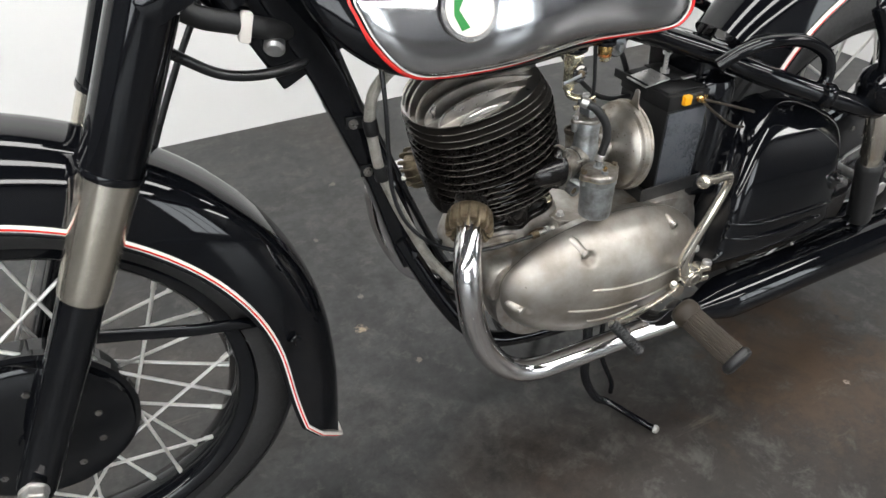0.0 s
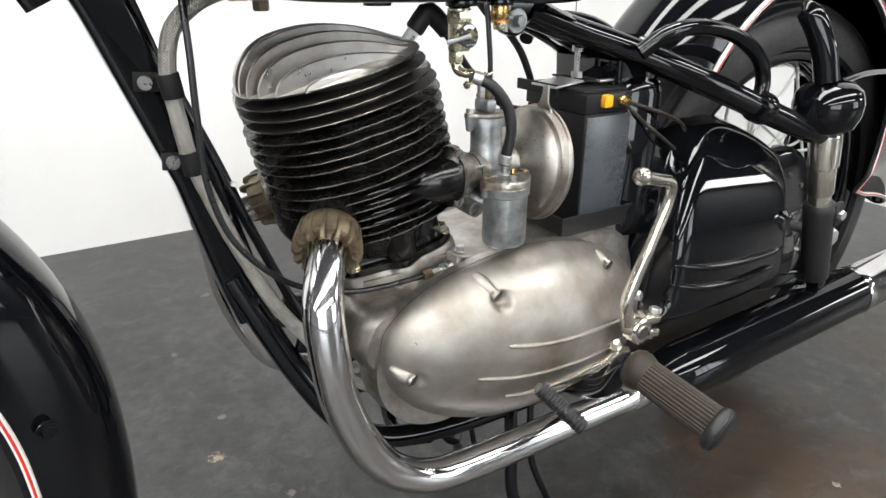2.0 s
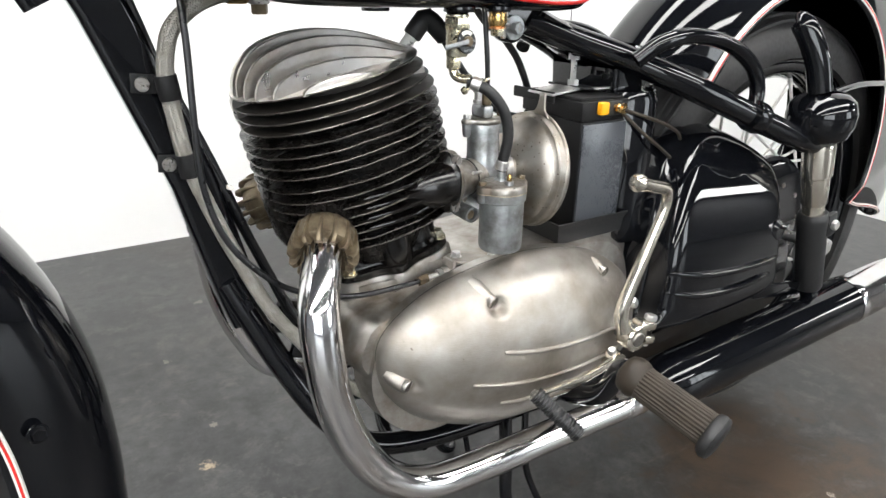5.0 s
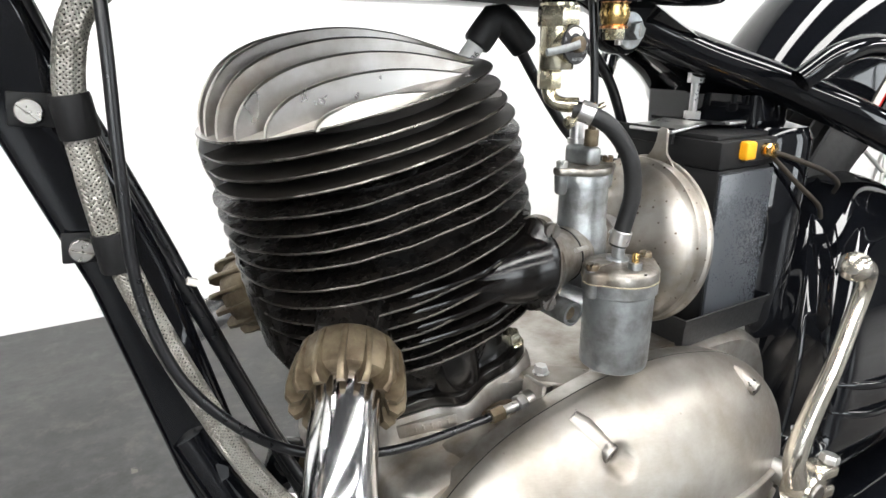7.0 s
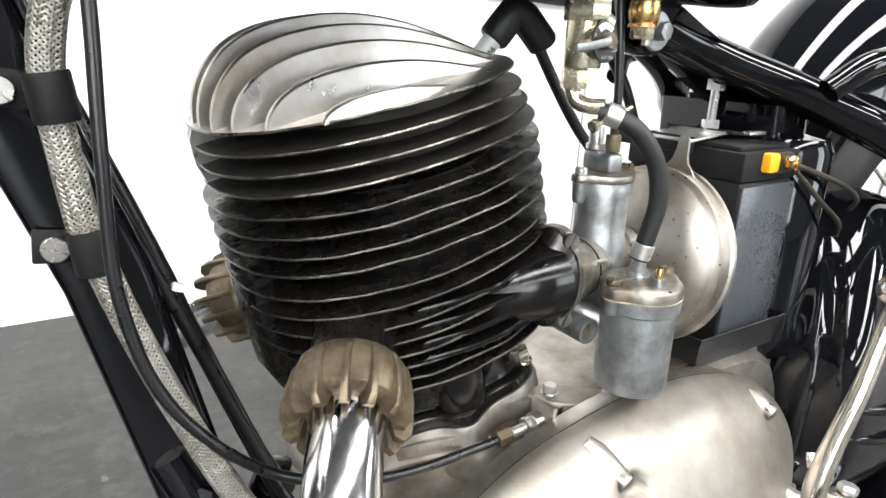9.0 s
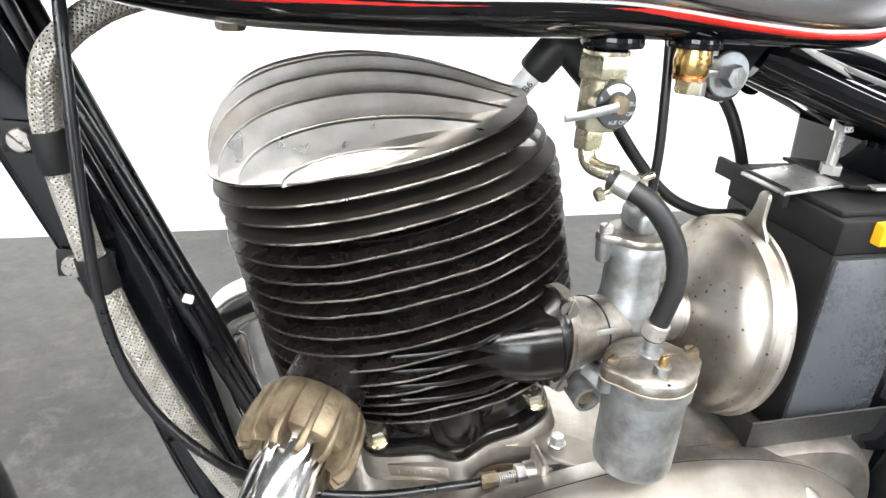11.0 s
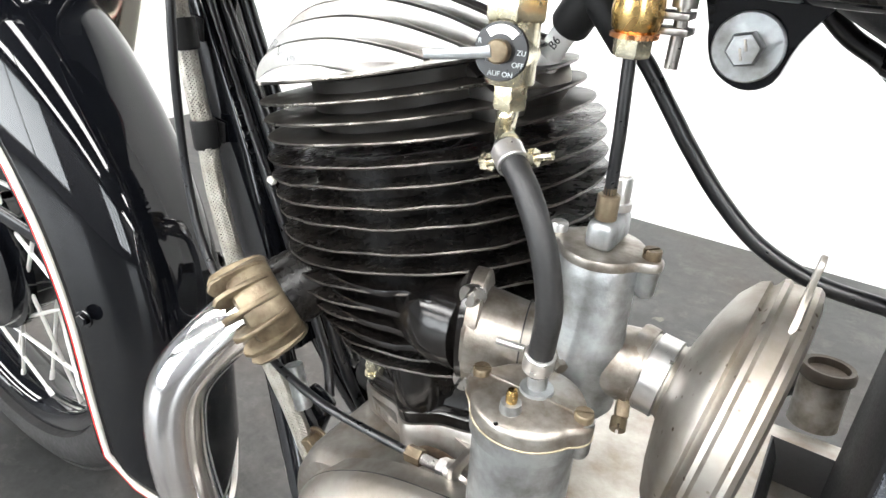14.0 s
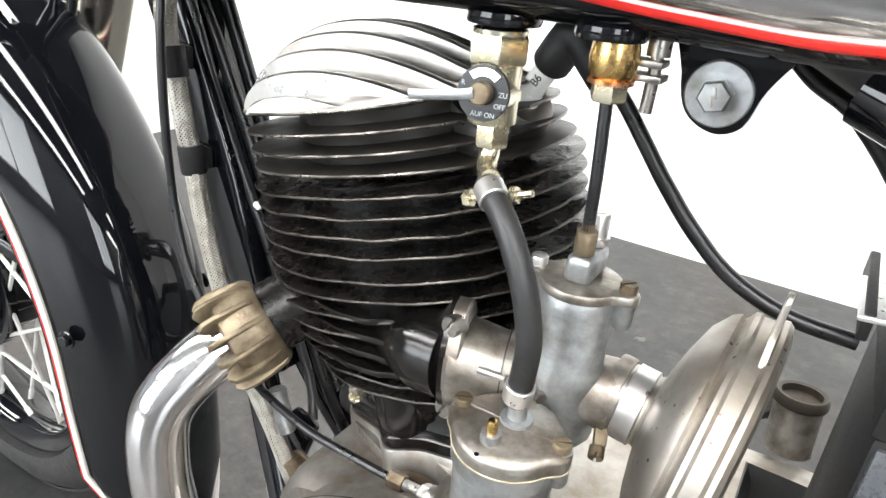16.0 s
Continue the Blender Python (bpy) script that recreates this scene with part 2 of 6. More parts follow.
TYRE = surface("tyre_rubber", (0.010, 0.010, 0.0105), (0.018, 0.0175, 0.0175), (0.5, 0.7), coarse=20, fine=200, bump=0.1)
PLASTIC = surface("grey_black_plastic", (0.042, 0.046, 0.054), (0.052, 0.057, 0.065), (0.24, 0.34), coarse=20, fine=700, bump=0.04, spec=0.7)
BATLID = surface("matt_black_plastic", (0.008, 0.008, 0.0085), (0.012, 0.012, 0.0125), (0.45, 0.6), coarse=25, fine=600, bump=0.05, spec=0.18)
GASKET = surface("gasket_paper", (0.45, 0.40, 0.28), (0.30, 0.26, 0.18), (0.6, 0.8), coarse=90)
SPOKE = surface("galvanised_spoke", (0.70, 0.69, 0.66), (0.60, 0.59, 0.56), (0.3, 0.45), 0.6, coarse=40)
TANKCHROME = surface("tank_chrome", (0.70, 0.71, 0.73), (0.60, 0.60, 0.61), (0.08, 0.20), 1.0, coarse=8, fine=60)
YELLOW = surface("yellow_plastic", (0.85, 0.40, 0.01), (0.80, 0.36, 0.01), (0.3, 0.4))
BRAID = surface("braided_steel", (0.37, 0.358, 0.325), (0.24, 0.225, 0.195), (0.36, 0.50), 0.7, coarse=60, fine=900, bump=0.1)
CABLE = surface("cable_sheath", (0.005, 0.0055, 0.0065), (0.008, 0.008, 0.009), (0.26, 0.34), coarse=40)
RED = surface("red_line", (0.62, 0.020, 0.016), (0.55, 0.018, 0.014), (0.15, 0.25), coat=0.4)
WHITE = surface("white_line", (0.80, 0.76, 0.70), (0.74, 0.70, 0.64), (0.15, 0.25), coat=0.4)
GREEN = surface("green_enamel", (0.03, 0.24, 0.05), (0.03, 0.20, 0.05), (0.15, 0.25))
PORCELAIN = surface("plug_porcelain", (0.80, 0.79, 0.76), (0.74, 0.73, 0.70), (0.2, 0.3))
WALL = surface("white_wall_paint", (0.70, 0.70, 0.69), (0.66, 0.66, 0.65), (0.5, 0.7), coarse=2, fine=160, bump=0.04)
GREYWALL = surface("grey_wall_paint", (0.15, 0.154, 0.163), (0.13, 0.134, 0.142), (0.6, 0.8), coarse=2, fine=160)
LAMPCASE = surface("white_lamp_case", (0.7, 0.7, 0.7), (0.66, 0.66, 0.66), (0.4, 0.5))
CEIL = surface("ceiling_paint", (0.06, 0.062, 0.068), (0.05, 0.052, 0.058), (0.7, 0.85), coarse=2, fine=120)
TUBEGLOW = glow("lamp_diffuser", (1.0, 0.988, 0.972), LAMP)
DAYGLOW = glow("daylight", (0.90, 0.96, 1.0), DAY)


def floor_material():
    """Dark grey sealed concrete: cloudy stains, brown patches, scuffs, pale chips and worn marks at given places."""
    m, t, b = nodes("sealed_concrete")
    co = t.nodes.new("ShaderNodeTexCoord")

    def noise_at(scale, detail=8.0, rough=0.62, dist=0.0, stretch=None):
        n = node(t, "ShaderNodeTexNoise", Scale=scale, Detail=detail, Roughness=rough, Distortion=dist)
        src = co.outputs["Object"]
        if stretch:
            mp = t.nodes.new("ShaderNodeMapping")
            mp.inputs["Scale"].default_value = stretch
            mp.inputs["Rotation"].default_value = (0, 0, 0.5)
            t.links.new(src, mp.inputs[0])
            src = mp.outputs[0]
        t.links.new(src, n.inputs["Vector"])
        return n

    def blend(fac, a, colour, how="MIX"):
        mx = t.nodes.new("ShaderNodeMixRGB")
        mx.blend_type = how
        t.links.new(fac, mx.inputs[0])
        t.links.new(a, mx.inputs[1])
        mx.inputs[2].default_value = (*colour, 1)
        return mx.outputs[0]

    cloud, brownish, grain, dark0 = noise_at(2.6), noise_at(1.3, 7.0, 0.6), noise_at(30.0, 9.0, 0.72), noise_at(3.4, 8.0, 0.65)
    c = ramp(t, cloud.outputs[0], (0.012, 0.0125, 0.0128), (0.046, 0.0473, 0.0468), 0.36, 0.66)
    c = blend(ramp(t, brownish.outputs[0], (0, 0, 0), (1, 1, 1), 0.50, 0.66), c, (0.022, 0.0155, 0.0115))
    oil = t.nodes.new("ShaderNodeVectorMath")
    oil.operation = "DISTANCE"
    t.links.new(co.outputs["Object"], oil.inputs[0])
    oil.inputs[1].default_value = (0.48, -0.38, 0.0)
    wob = t.nodes.new("ShaderNodeMath")
    wob.operation = "MULTIPLY_ADD"
    t.links.new(dark0.outputs[0], wob.inputs[0])
    wob.inputs[1].default_value = 0.9
    t.links.new(oil.outputs["Value"], wob.inputs[2])
    c = blend(ramp(t, wob.outputs[0], (0.85, 0.85, 0.85), (0, 0, 0), 0.62, 0.95), c, (0.011, 0.008, 0.006))
    fine = ramp(t, grain.outputs[0], (0.45, 0.45, 0.45), (1.6, 1.6, 1.6), 0.32, 0.68)
    ml = t.nodes.new("ShaderNodeMixRGB")
    ml.blend_type = "MULTIPLY"
    ml.inputs[0].default_value = 0.85
    t.links.new(c, ml.inputs[1])
    t.links.new(fine, ml.inputs[2])
    c = ml.outputs[0]
    grit = noise_at(14.0, 10.0, 0.78, 0.3)
    c = blend(ramp(t, grit.outputs[0], (0, 0, 0), (0.70, 0.70, 0.70), 0.52, 0.64), c, (0.068, 0.066, 0.060))
    c = blend(ramp(t, grit.outputs[0], (0.7, 0.7, 0.7), (0, 0, 0), 0.34, 0.46), c, (0.008, 0.0078, 0.0075))
    rust = t.nodes.new("ShaderNodeVectorMath")
    rust.operation = "DISTANCE"
    t.links.new(co.outputs["Object"], rust.inputs[0])
    rust.inputs[1].default_value = (0.60, -0.17, 0.0)
    wear = t.nodes.new("ShaderNodeMath")
    wear.operation = "MULTIPLY_ADD"
    t.links.new(grit.outputs[0], wear.inputs[0])
    wear.inputs[1].default_value = 1.4
    t.links.new(rust.outputs["Value"], wear.inputs[2])
    c = blend(ramp(t, wear.outputs[0], (0.8, 0.8, 0.8), (0, 0, 0), 0.70, 0.92), c, (0.046, 0.030, 0.018))
    dirt = t.nodes.new("ShaderNodeVectorMath")
    dirt.operation = "DISTANCE"
    t.links.new(co.outputs["Object"], dirt.inputs[0])
    dirt.inputs[1].default_value = (0.60, -0.23, 0.0)
    gritty = noise_at(55.0, 8.0, 0.8, 0.5)
    loose = t.nodes.new("ShaderNodeMath")
    loose.operation = "MULTIPLY_ADD"
    t.links.new(gritty.outputs[0], loose.inputs[0])
    loose.inputs[1].default_value = 0.8
    t.links.new(dirt.outputs["Value"], loose.inputs[2])
    c = blend(ramp(t, loose.outputs[0], (0.70, 0.70, 0.70), (0, 0, 0), 0.42, 0.55), c, (0.042, 0.027, 0.0165))
    dark = noise_at(5.0, 8.0, 0.7, 0.6)
    c = blend(ramp(t, dark.outputs[0], (0, 0, 0), (0.75, 0.75, 0.75), 0.58, 0.70), c, (0.010, 0.009, 0.0085))
    scuff = noise_at(5.0, 9.0, 0.75, 0.4, (1.0, 5.0, 1.0))
    c = blend(ramp(t, scuff.outputs[0], (0, 0, 0), (0.6, 0.6, 0.6), 0.60, 0.70), c, (0.085, 0.077, 0.062))
    chips = noise_at(16.0, 9.0, 0.78, 1.0)
    c = blend(ramp(t, chips.outputs[0], (0, 0, 0), (1, 1, 1), 0.690, 0.735), c, (0.15, 0.135, 0.112))
    edge = noise_at(90.0, 6.0, 0.8)
    for x, y, r, col in ((-0.123, 0.278, 0.0095, (0.26, 0.21, 0.14)), (-0.090, 0.374, 0.006, (0.13, 0.12, 0.10)), (-0.008, 0.855, 0.008, (0.11, 0.10, 0.085)),
                         (-0.12, 0.62, 0.007, (0.11, 0.10, 0.085)), (0.767, -0.126, 0.006, (0.012, 0.012, 0.012)), (-0.05, 0.145, 0.006, (0.12, 0.10, 0.08)), (0.635, -0.257, 0.005, (0.22, 0.20, 0.17))):
        d = t.nodes.new("ShaderNodeVectorMath")
        d.operation = "DISTANCE"
        t.links.new(co.outputs["Object"], d.inputs[0])
        d.inputs[1].default_value = (x, y, 0.0)
        e = t.nodes.new("ShaderNodeMath")
        e.operation = "MULTIPLY_ADD"
        t.links.new(edge.outputs[0], e.inputs[0])
        e.inputs[1].default_value, e.inputs[2].default_value = 7.0 * r, -3.5 * r
        f = t.nodes.new("ShaderNodeMath")
        f.operation = "ADD"
        t.links.new(d.outputs["Value"], f.inputs[0])
        t.links.new(e.outputs[0], f.inputs[1])
        g = t.nodes.new("ShaderNodeMapRange")
        g.inputs["From Min"].default_value, g.inputs["From Max"].default_value = r * 0.75, r * 1.05
        g.inputs["To Min"].default_value, g.inputs["To Max"].default_value = 1.0, 0.0
        t.links.new(f.outputs[0], g.inputs[0])
        c = blend(g.outputs[0], c, col)
    t.links.new(c, b.inputs["Base Color"])
    r = t.nodes.new("ShaderNodeMapRange")
    r.inputs["To Min"].default_value, r.inputs["To Max"].default_value = 0.20, 0.46
    t.links.new(cloud.outputs[0], r.inputs[0])
    t.links.new(r.outputs[0], b.inputs["Roughness"])
    b.inputs["Specular IOR Level"].default_value = 0.42
    bp = node(t, "ShaderNodeBump", Strength=0.12, Distance=0.003)
    t.links.new(grain.outputs[0], bp.inputs["Height"])
    t.links.new(bp.outputs[0], b.inputs["Normal"])
    return m


FLOOR = floor_material()

# ---- the room ----
X0, X1, Y0, Y1, HIGH = -7.0, 13.0, -5.2, 1.312, 2.75


def slab(name, lo, hi, mat, label):
    c = [(a + b) / 2 for a, b in zip(lo, hi)]
    return tagged(part(name, box([b - a for a, b in zip(lo, hi)], Matrix.Translation(c)), mat), label, kind="structure")


slab("floor", (X0, Y0, -0.1), (X1, Y1, 0.0), FLOOR, "dark grey sealed concrete floor with stains and pale chips")
slab("wall_north", (X0, Y1, -0.1), (X1 + 0.15, Y1 + 0.15, HIGH), WALL, "plain white painted wall behind the motorcycle")
slab("wall_east", (2.02, -0.25, 0.0), (2.17, Y1, HIGH), WALL, "plain white painted side wall")
slab("wall_return", (-1.97, 0.35, 0.0), (-1.82, Y1, HIGH), WALL, "plain white painted return wall")
slab("wall_far", (X1, Y0, -0.1), (X1 + 0.15, Y1, HIGH), GREYWALL, "plain dark grey painted wall")
# front wall with a wide window opening to the street
WINDOWS = ((-6.0, -1.0), (2.9, 5.5))
SILL, LINTEL = 0.35, 2.45
slab("wall_south_sill", (X0, Y0 - 0.15, -0.1), (X1 + 0.15, Y0, SILL), GREYWALL, "plain grey painted wall under the windows")
slab("wall_south_lintel", (X0, Y0 - 0.15, LINTEL), (X1 + 0.15, Y0, HIGH), GREYWALL, "plain grey painted wall above the windows")
for a, b in ((X0, WINDOWS[0][0]), (WINDOWS[0][1], WINDOWS[1][0]), (WINDOWS[1][1], X1 + 0.15)):
    slab("wall_south_pier", (a, Y0 - 0.15, SILL), (b, Y0, LINTEL), GREYWALL, "plain grey painted wall between the windows")
for k, (a, b) in enumerate(WINDOWS):
    w = tagged(new("window_%d" % (k + 1)), "wide window in a grey metal frame", kind="structure")
    for x in np.linspace(a + 0.03, b - 0.03, 4):
        part("window_frame", box((0.06, 0.06, LINTEL - SILL), Matrix.Translation((x, Y0 - 0.07, (SILL + LINTEL) / 2)), 0.004), LAMPCASE, w)
    for z in (SILL + 0.03, LINTEL - 0.03):
        part("window_rail", box((b - a - 0.13, 0.06, 0.06), Matrix.Translation(((a + b) / 2, Y0 - 0.07, z)), 0.004), LAMPCASE, w)
slab("backdrop", (X0 + 0.5, Y0 - 0.9, -0.1), (7.5, Y0 - 0.88, HIGH), DAYGLOW, "bright pale daylight outside the windows")
slab("wall_west", (X0 - 0.15, Y0 - 0.15, -0.1), (X0, Y1 + 0.15, HIGH), GREYWALL, "plain grey painted wall")
slab("ceiling", (X0, Y0, HIGH), (X1, Y1, HIGH + 0.1), CEIL, "plain dark grey ceiling")


def ceiling_light(length, width):
    t = thing("ceiling_light", "long flat white ceiling strip light with glowing diffuser", "ceiling light", "ceiling lights")
    part("frame", box((length + 0.04, width + 0.04, 0.05), Matrix.Translation((0, 0, 0.05)), 0.006), LAMPCASE, t)
    part("diffuser", box((length, width, 0.03), Matrix.Translation((0, 0, 0.02)), 0.008), TUBEGLOW, t, "glowing white diffuser")
    return t


lamp = ceiling_light(4.6, 0.50)
lamp.matrix_basis = Matrix.Translation((-0.6, 0.10, HIGH - 0.075))
for x in (-3.8, 0.9):
    for y in (-1.9, -4.2):
        copy_thing(lamp, Matrix.Translation((x, y, HIGH - 0.075)))
for x, y, length, width in ((5.68, -1.67, 1.35, 0.40), (9.0, -4.38, 4.0, 0.90)):
    ceiling_light(length, width).matrix_basis = Matrix.Translation((x, y, HIGH - 0.075))

trim = part("trim", box((0.004, 0.003, HIGH), Matrix.Translation((1.49, Y1 - 0.0005, HIGH / 2))), GREYWALL)
tagged(trim, "thin shadow joint between two wall boards", kind="structure")

# ---- the motorcycle: x to the rear, y to its right-hand side, z up ----
bike = thing("motorcycle", "vintage black motorcycle with chrome tank and finned engine", "motorcycle")
TILT_BACK = radians(13.3)
CYL = Matrix.Translation((0.0078, 0.0018, 0.565)) @ Matrix.Rotation(radians(0.5), 4, "X") @ Matrix.Rotation(-TILT_BACK, 4, "Y")


def fin_loop(a, b, n=2.27, cx=0.0, cy=0.0, seg=112):
    out = []
    for k in range(seg):
        t = 2 * math.pi * k / seg
        c, s = math.cos(t), math.sin(t)
        out.append((cx + a * math.copysign(abs(c) ** (2 / n), c), cy + b * math.copysign(abs(s) ** (2 / n), s)))
    return out


def disc_fin(a, b, s, cx=0.0, cy=0.0, thick=0.0048, edge=0.0015, core=0.68, seed=0, rough=0.0, rear=1.0):
    """A tapered cooling fin round the cylinder axis at height s: thick at the root, thin and rounded at the rim."""
    w = [rough * noise.noise((4 * math.cos(k * 0.0561), 4 * math.sin(k * 0.0561), seed * 3.1)) for k in range(112)]
    outer, inner, mid = fin_loop(a, b, cx=cx, cy=cy), fin_loop(a * core, b * core, cx=cx, cy=cy), fin_loop(a - 0.0005, b - 0.0005, cx=cx, cy=cy)
    near = fin_loop(a - 0.004, b - 0.004, cx=cx, cy=cy)
    if rear < 1.0:
        outer, inner, mid, near = ([(x * (rear if x > 0 else 1.0), y) for x, y in q] for q in (outer, inner, mid, near))
    rings = [[CYL @ V(*p, s - thick / 2) for p in inner], [CYL @ V(*p, s - edge * 0.62 + d) for p, d in zip(near, w)],
             [CYL @ V(*p, s - edge / 2 + d) for p, d in zip(mid, w)], [CYL @ V(*p, s + d) for p, d in zip(outer, w)],
             [CYL @ V(*p, s + edge / 2 + d) for p, d in zip(mid, w)], [CYL @ V(*p, s + edge * 0.62 + d) for p, d in zip(near, w)],
             [CYL @ V(*p, s + thick / 2) for p in inner]]
    bm = loft(rings)
    bm.faces.ensure_lookup_table()
    for f in bm.faces[2 * 112:4 * 112]:
        f.material_index = 1
    return bm


# barrel and its fins
barrel = part("cylinder", lathe([(0.0, -0.140), (0.050, -0.140), (0.058, -0.115), (0.063, -0.1), (0.068, 0.007), (0.0, 0.007)], CYL, 48), IRON, bike, "black painted iron cylinder barrel")
BARREL = [0.0047, -0.0054, -0.0157, -0.0257, -0.0385, -0.0490, -0.0600, -0.0700, -0.0800, -0.0900, -0.1000, -0.1100]
for i, s in enumerate(BARREL):
    k = max(0, i - 7)
    part("fin", disc_fin(0.0968 - 0.0030 * k, 0.0870 - 0.0026 * k, s, -0.0020 + 0.0026 * k, 0.0065, seed=i, rough=0.0012), IRON, barrel).data.materials.append(EDGE)

# smooth web down the front of the barrel between the exhaust ports
web = [(-0.0975, -0.034), (-0.0990, -0.046), (-0.0994, -0.070), (-0.0988, -0.094), (-0.0950, -0.105), (-0.0880, -0.1085), (-0.0500, -0.1085), (-0.0500, -0.034)]
part("front_web", loft([[CYL @ V(x if x > -0.06 else x + d, y, z) for x, z in web] for y, d in ((-0.016, 0.010), (-0.0145, 0.004), (-0.010, 0.001), (0.012, 0.0), (0.020, 0.002), (0.024, 0.010))]), IRON, barrel)

# head: four flat fins and a dome of upright fins
HEAD_Y, HEAD_A, HEAD_B, TOP = 0.0020, 0.0966, 0.0795, 0.0458
# Core and flat fins get the painted-in shade; top fin's upper face stays bright.
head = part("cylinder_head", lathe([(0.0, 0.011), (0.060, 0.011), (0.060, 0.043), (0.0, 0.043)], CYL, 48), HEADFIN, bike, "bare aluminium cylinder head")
part("head_dome", lathe([(0.0, 0.044), (0.062, 0.044), (0.060, 0.0475), (0.045, 0.052), (0.022, 0.056), (0.0, 0.057)], CYL, 48), HEADALLOY, head)
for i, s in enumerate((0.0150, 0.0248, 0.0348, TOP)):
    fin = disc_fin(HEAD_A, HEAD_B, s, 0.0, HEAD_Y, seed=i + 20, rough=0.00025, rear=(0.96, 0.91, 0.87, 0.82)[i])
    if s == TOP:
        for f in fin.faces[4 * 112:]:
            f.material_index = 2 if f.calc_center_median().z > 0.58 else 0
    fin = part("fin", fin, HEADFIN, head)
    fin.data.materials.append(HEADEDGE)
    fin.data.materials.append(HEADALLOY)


def arch_fin(y):
    """One upright fore-and-aft fin whose ridge follows the dome of the head; the rear end is cut back for the plug."""
    q = abs(y - 0.0040) / 0.0785
    front = -HEAD_A * (1 - min(0.999, abs(y - HEAD_Y) / HEAD_B) ** 2.27) ** (1 / 2.27) + 0.0028
    rear = 0.0805 * math.sqrt(max(0.05, 1 - (abs(y) / 0.0665) ** 1.6))
    base = TOP
    rise = 0.0424 * (1 - q ** 1.5)
    n = 41
    ridge = []
    for k in range(n):
        u = k / (n - 1)
        v = 0.5 - 0.5 * math.cos(math.pi * u)
        w = (1 - (1 - v / 0.34) ** 2.6) ** 0.55 if v < 0.34 else (1 - ((v - 0.34) / 0.66) ** 2.0) ** 1.15
        ridge.append((front + (rear - front) * v, base + rise * w))
    loop = ridge + [(p[0], base - 0.0004) for p in reversed(ridge)]
    rings = []
    for off, low in ((-0.0034, 1), (-0.0013, 0), (0.0013, 0), (0.0034, 1)):
        ring = []
        for i, p in enumerate(loop):
            wob = 0.0007 * noise.noise((p[0] * 60, y * 300, 1.7))
            o = off if (low and i >= n) else math.copysign(0.0023 if low else 0.0012, off)
            ring.append(CYL @ V(p[0], y + o + wob, p[1] - (0.0009 if low and i < n else 0.0)))
        rings.append(ring)
    return loft(rings)


for k in range(10):
    part("ridge_fin", arch_fin(-0.0030 + 0.0155 * (k - 4)), HEADALLOY, head)
# the middle ridges run on down the front of the flat fins
for k in range(4):
    y = 0.0125 + 0.0155 * k
    x = -HEAD_A * (1 - (abs(y - HEAD_Y) / HEAD_B) ** 2.27) ** (1 / 2.27)
    prof = [(x + 0.0015, TOP - 0.0010), (x - 0.0016, 0.0385), (x - 0.0018, 0.026), (x + 0.001, 0.0148), (x + 0.004, 0.0120), (x + 0.022, 0.0120), (x + 0.022, TOP - 0.0010)]
    part("front_rib", loft([[CYL @ V(p[0], y + o, p[1]) for p in prof] for o in (-0.0016, 0.0016)]), HEADALLOY, head)
plug_m = at((0.0655, 0.0080, 0.6115), (0.553, -0.207, 0.806), (1, 0, 0))
part("plug_seat", lathe([(0.0, -0.016), (0.020, -0.016), (0.0185, 0.003), (0.0165, 0.0075), (0.0, 0.0080)], plug_m, 32), HEADALLOY, head)
wedge = bmesh.new()
box((0.040, 0.018, 0.032), CYL @ Matrix.Translation((0.055, -0.024, 0.024)) @ Matrix.Rotation(radians(-28), 4, "Z") @ Matrix.Rotation(radians(30), 4, "Y"), 0.002, wedge)
part("head_lug", wedge, HEADALLOY, head)

# spark plug and cap
plug = part("spark_plug", lathe([(0.0, -0.004), (0.0105, -0.004), (0.0105, 0.006), (0.0075, 0.008), (0.0070, 0.013), (0.0062, 0.014), (0.0062, 0.036), (0.0, 0.036)], plug_m, 24), PORCELAIN, bike, "white spark plug with printed code")
part("plug_hex", lathe([(0.0, -0.003), (0.0118, -0.003), (0.0118, 0.0065), (0.0, 0.0065)], plug_m, 6), STEEL, plug)
pc = plug_m @ V(0, 0, 0.0505)
cap = bmesh.new()
sweep(cap, [plug_m @ V(0, 0, 0.030), plug_m @ V(0, 0, 0.032), plug_m @ V(0, 0, 0.043), pc, pc + V(0.0040, -0.001, 0.0005), pc + V(0.0080, -0.002, -0.0025), pc + V(0.0225, -0.004, -0.0170), pc + V(0.0232, -0.004, -0.0178)],
      lambda t: 0.0096 if 0.05 < t < 0.95 else 0.0084, 20)
part("plug_cap", cap, RUBBER, plug, "black rubber plug cap")

# cylinder foot: a wavy flange on four studs
half_foot = [(0.064, -0.022), (0.059, -0.042), (0.040, -0.052), (0.018, -0.053), (0.008, -0.056), (-0.003, -0.060), (-0.012, -0.056), (-0.022, -0.047), (-0.045, -0.039), (-0.058, -0.031), (-0.062, -0.016)]
foot_pts = closed(half_foot + [(x, -y) for x, y in reversed(half_foot)], 5)
part("base_flange", loft([[CYL @ V(p.x, p.y, s) for p in inset(foot_pts, f)] for s, f in ((-0.1545, 0.985), (-0.1535, 1.0), (-0.1470, 1.0), (-0.1455, 0.97), (-0.1440, 0.90), (-0.138, 0.86), (-0.122, 0.88), (-0.100, 0.92))]), OILY, barrel)
part("transfer_lobe", tube([CYL @ V(0.000, -0.040, -0.1545), CYL @ V(0.000, -0.040, -0.135), CYL @ V(0.000, -0.036, -0.110)], lambda t: 0.0165 + 0.006 * t, 24), OILY, barrel)
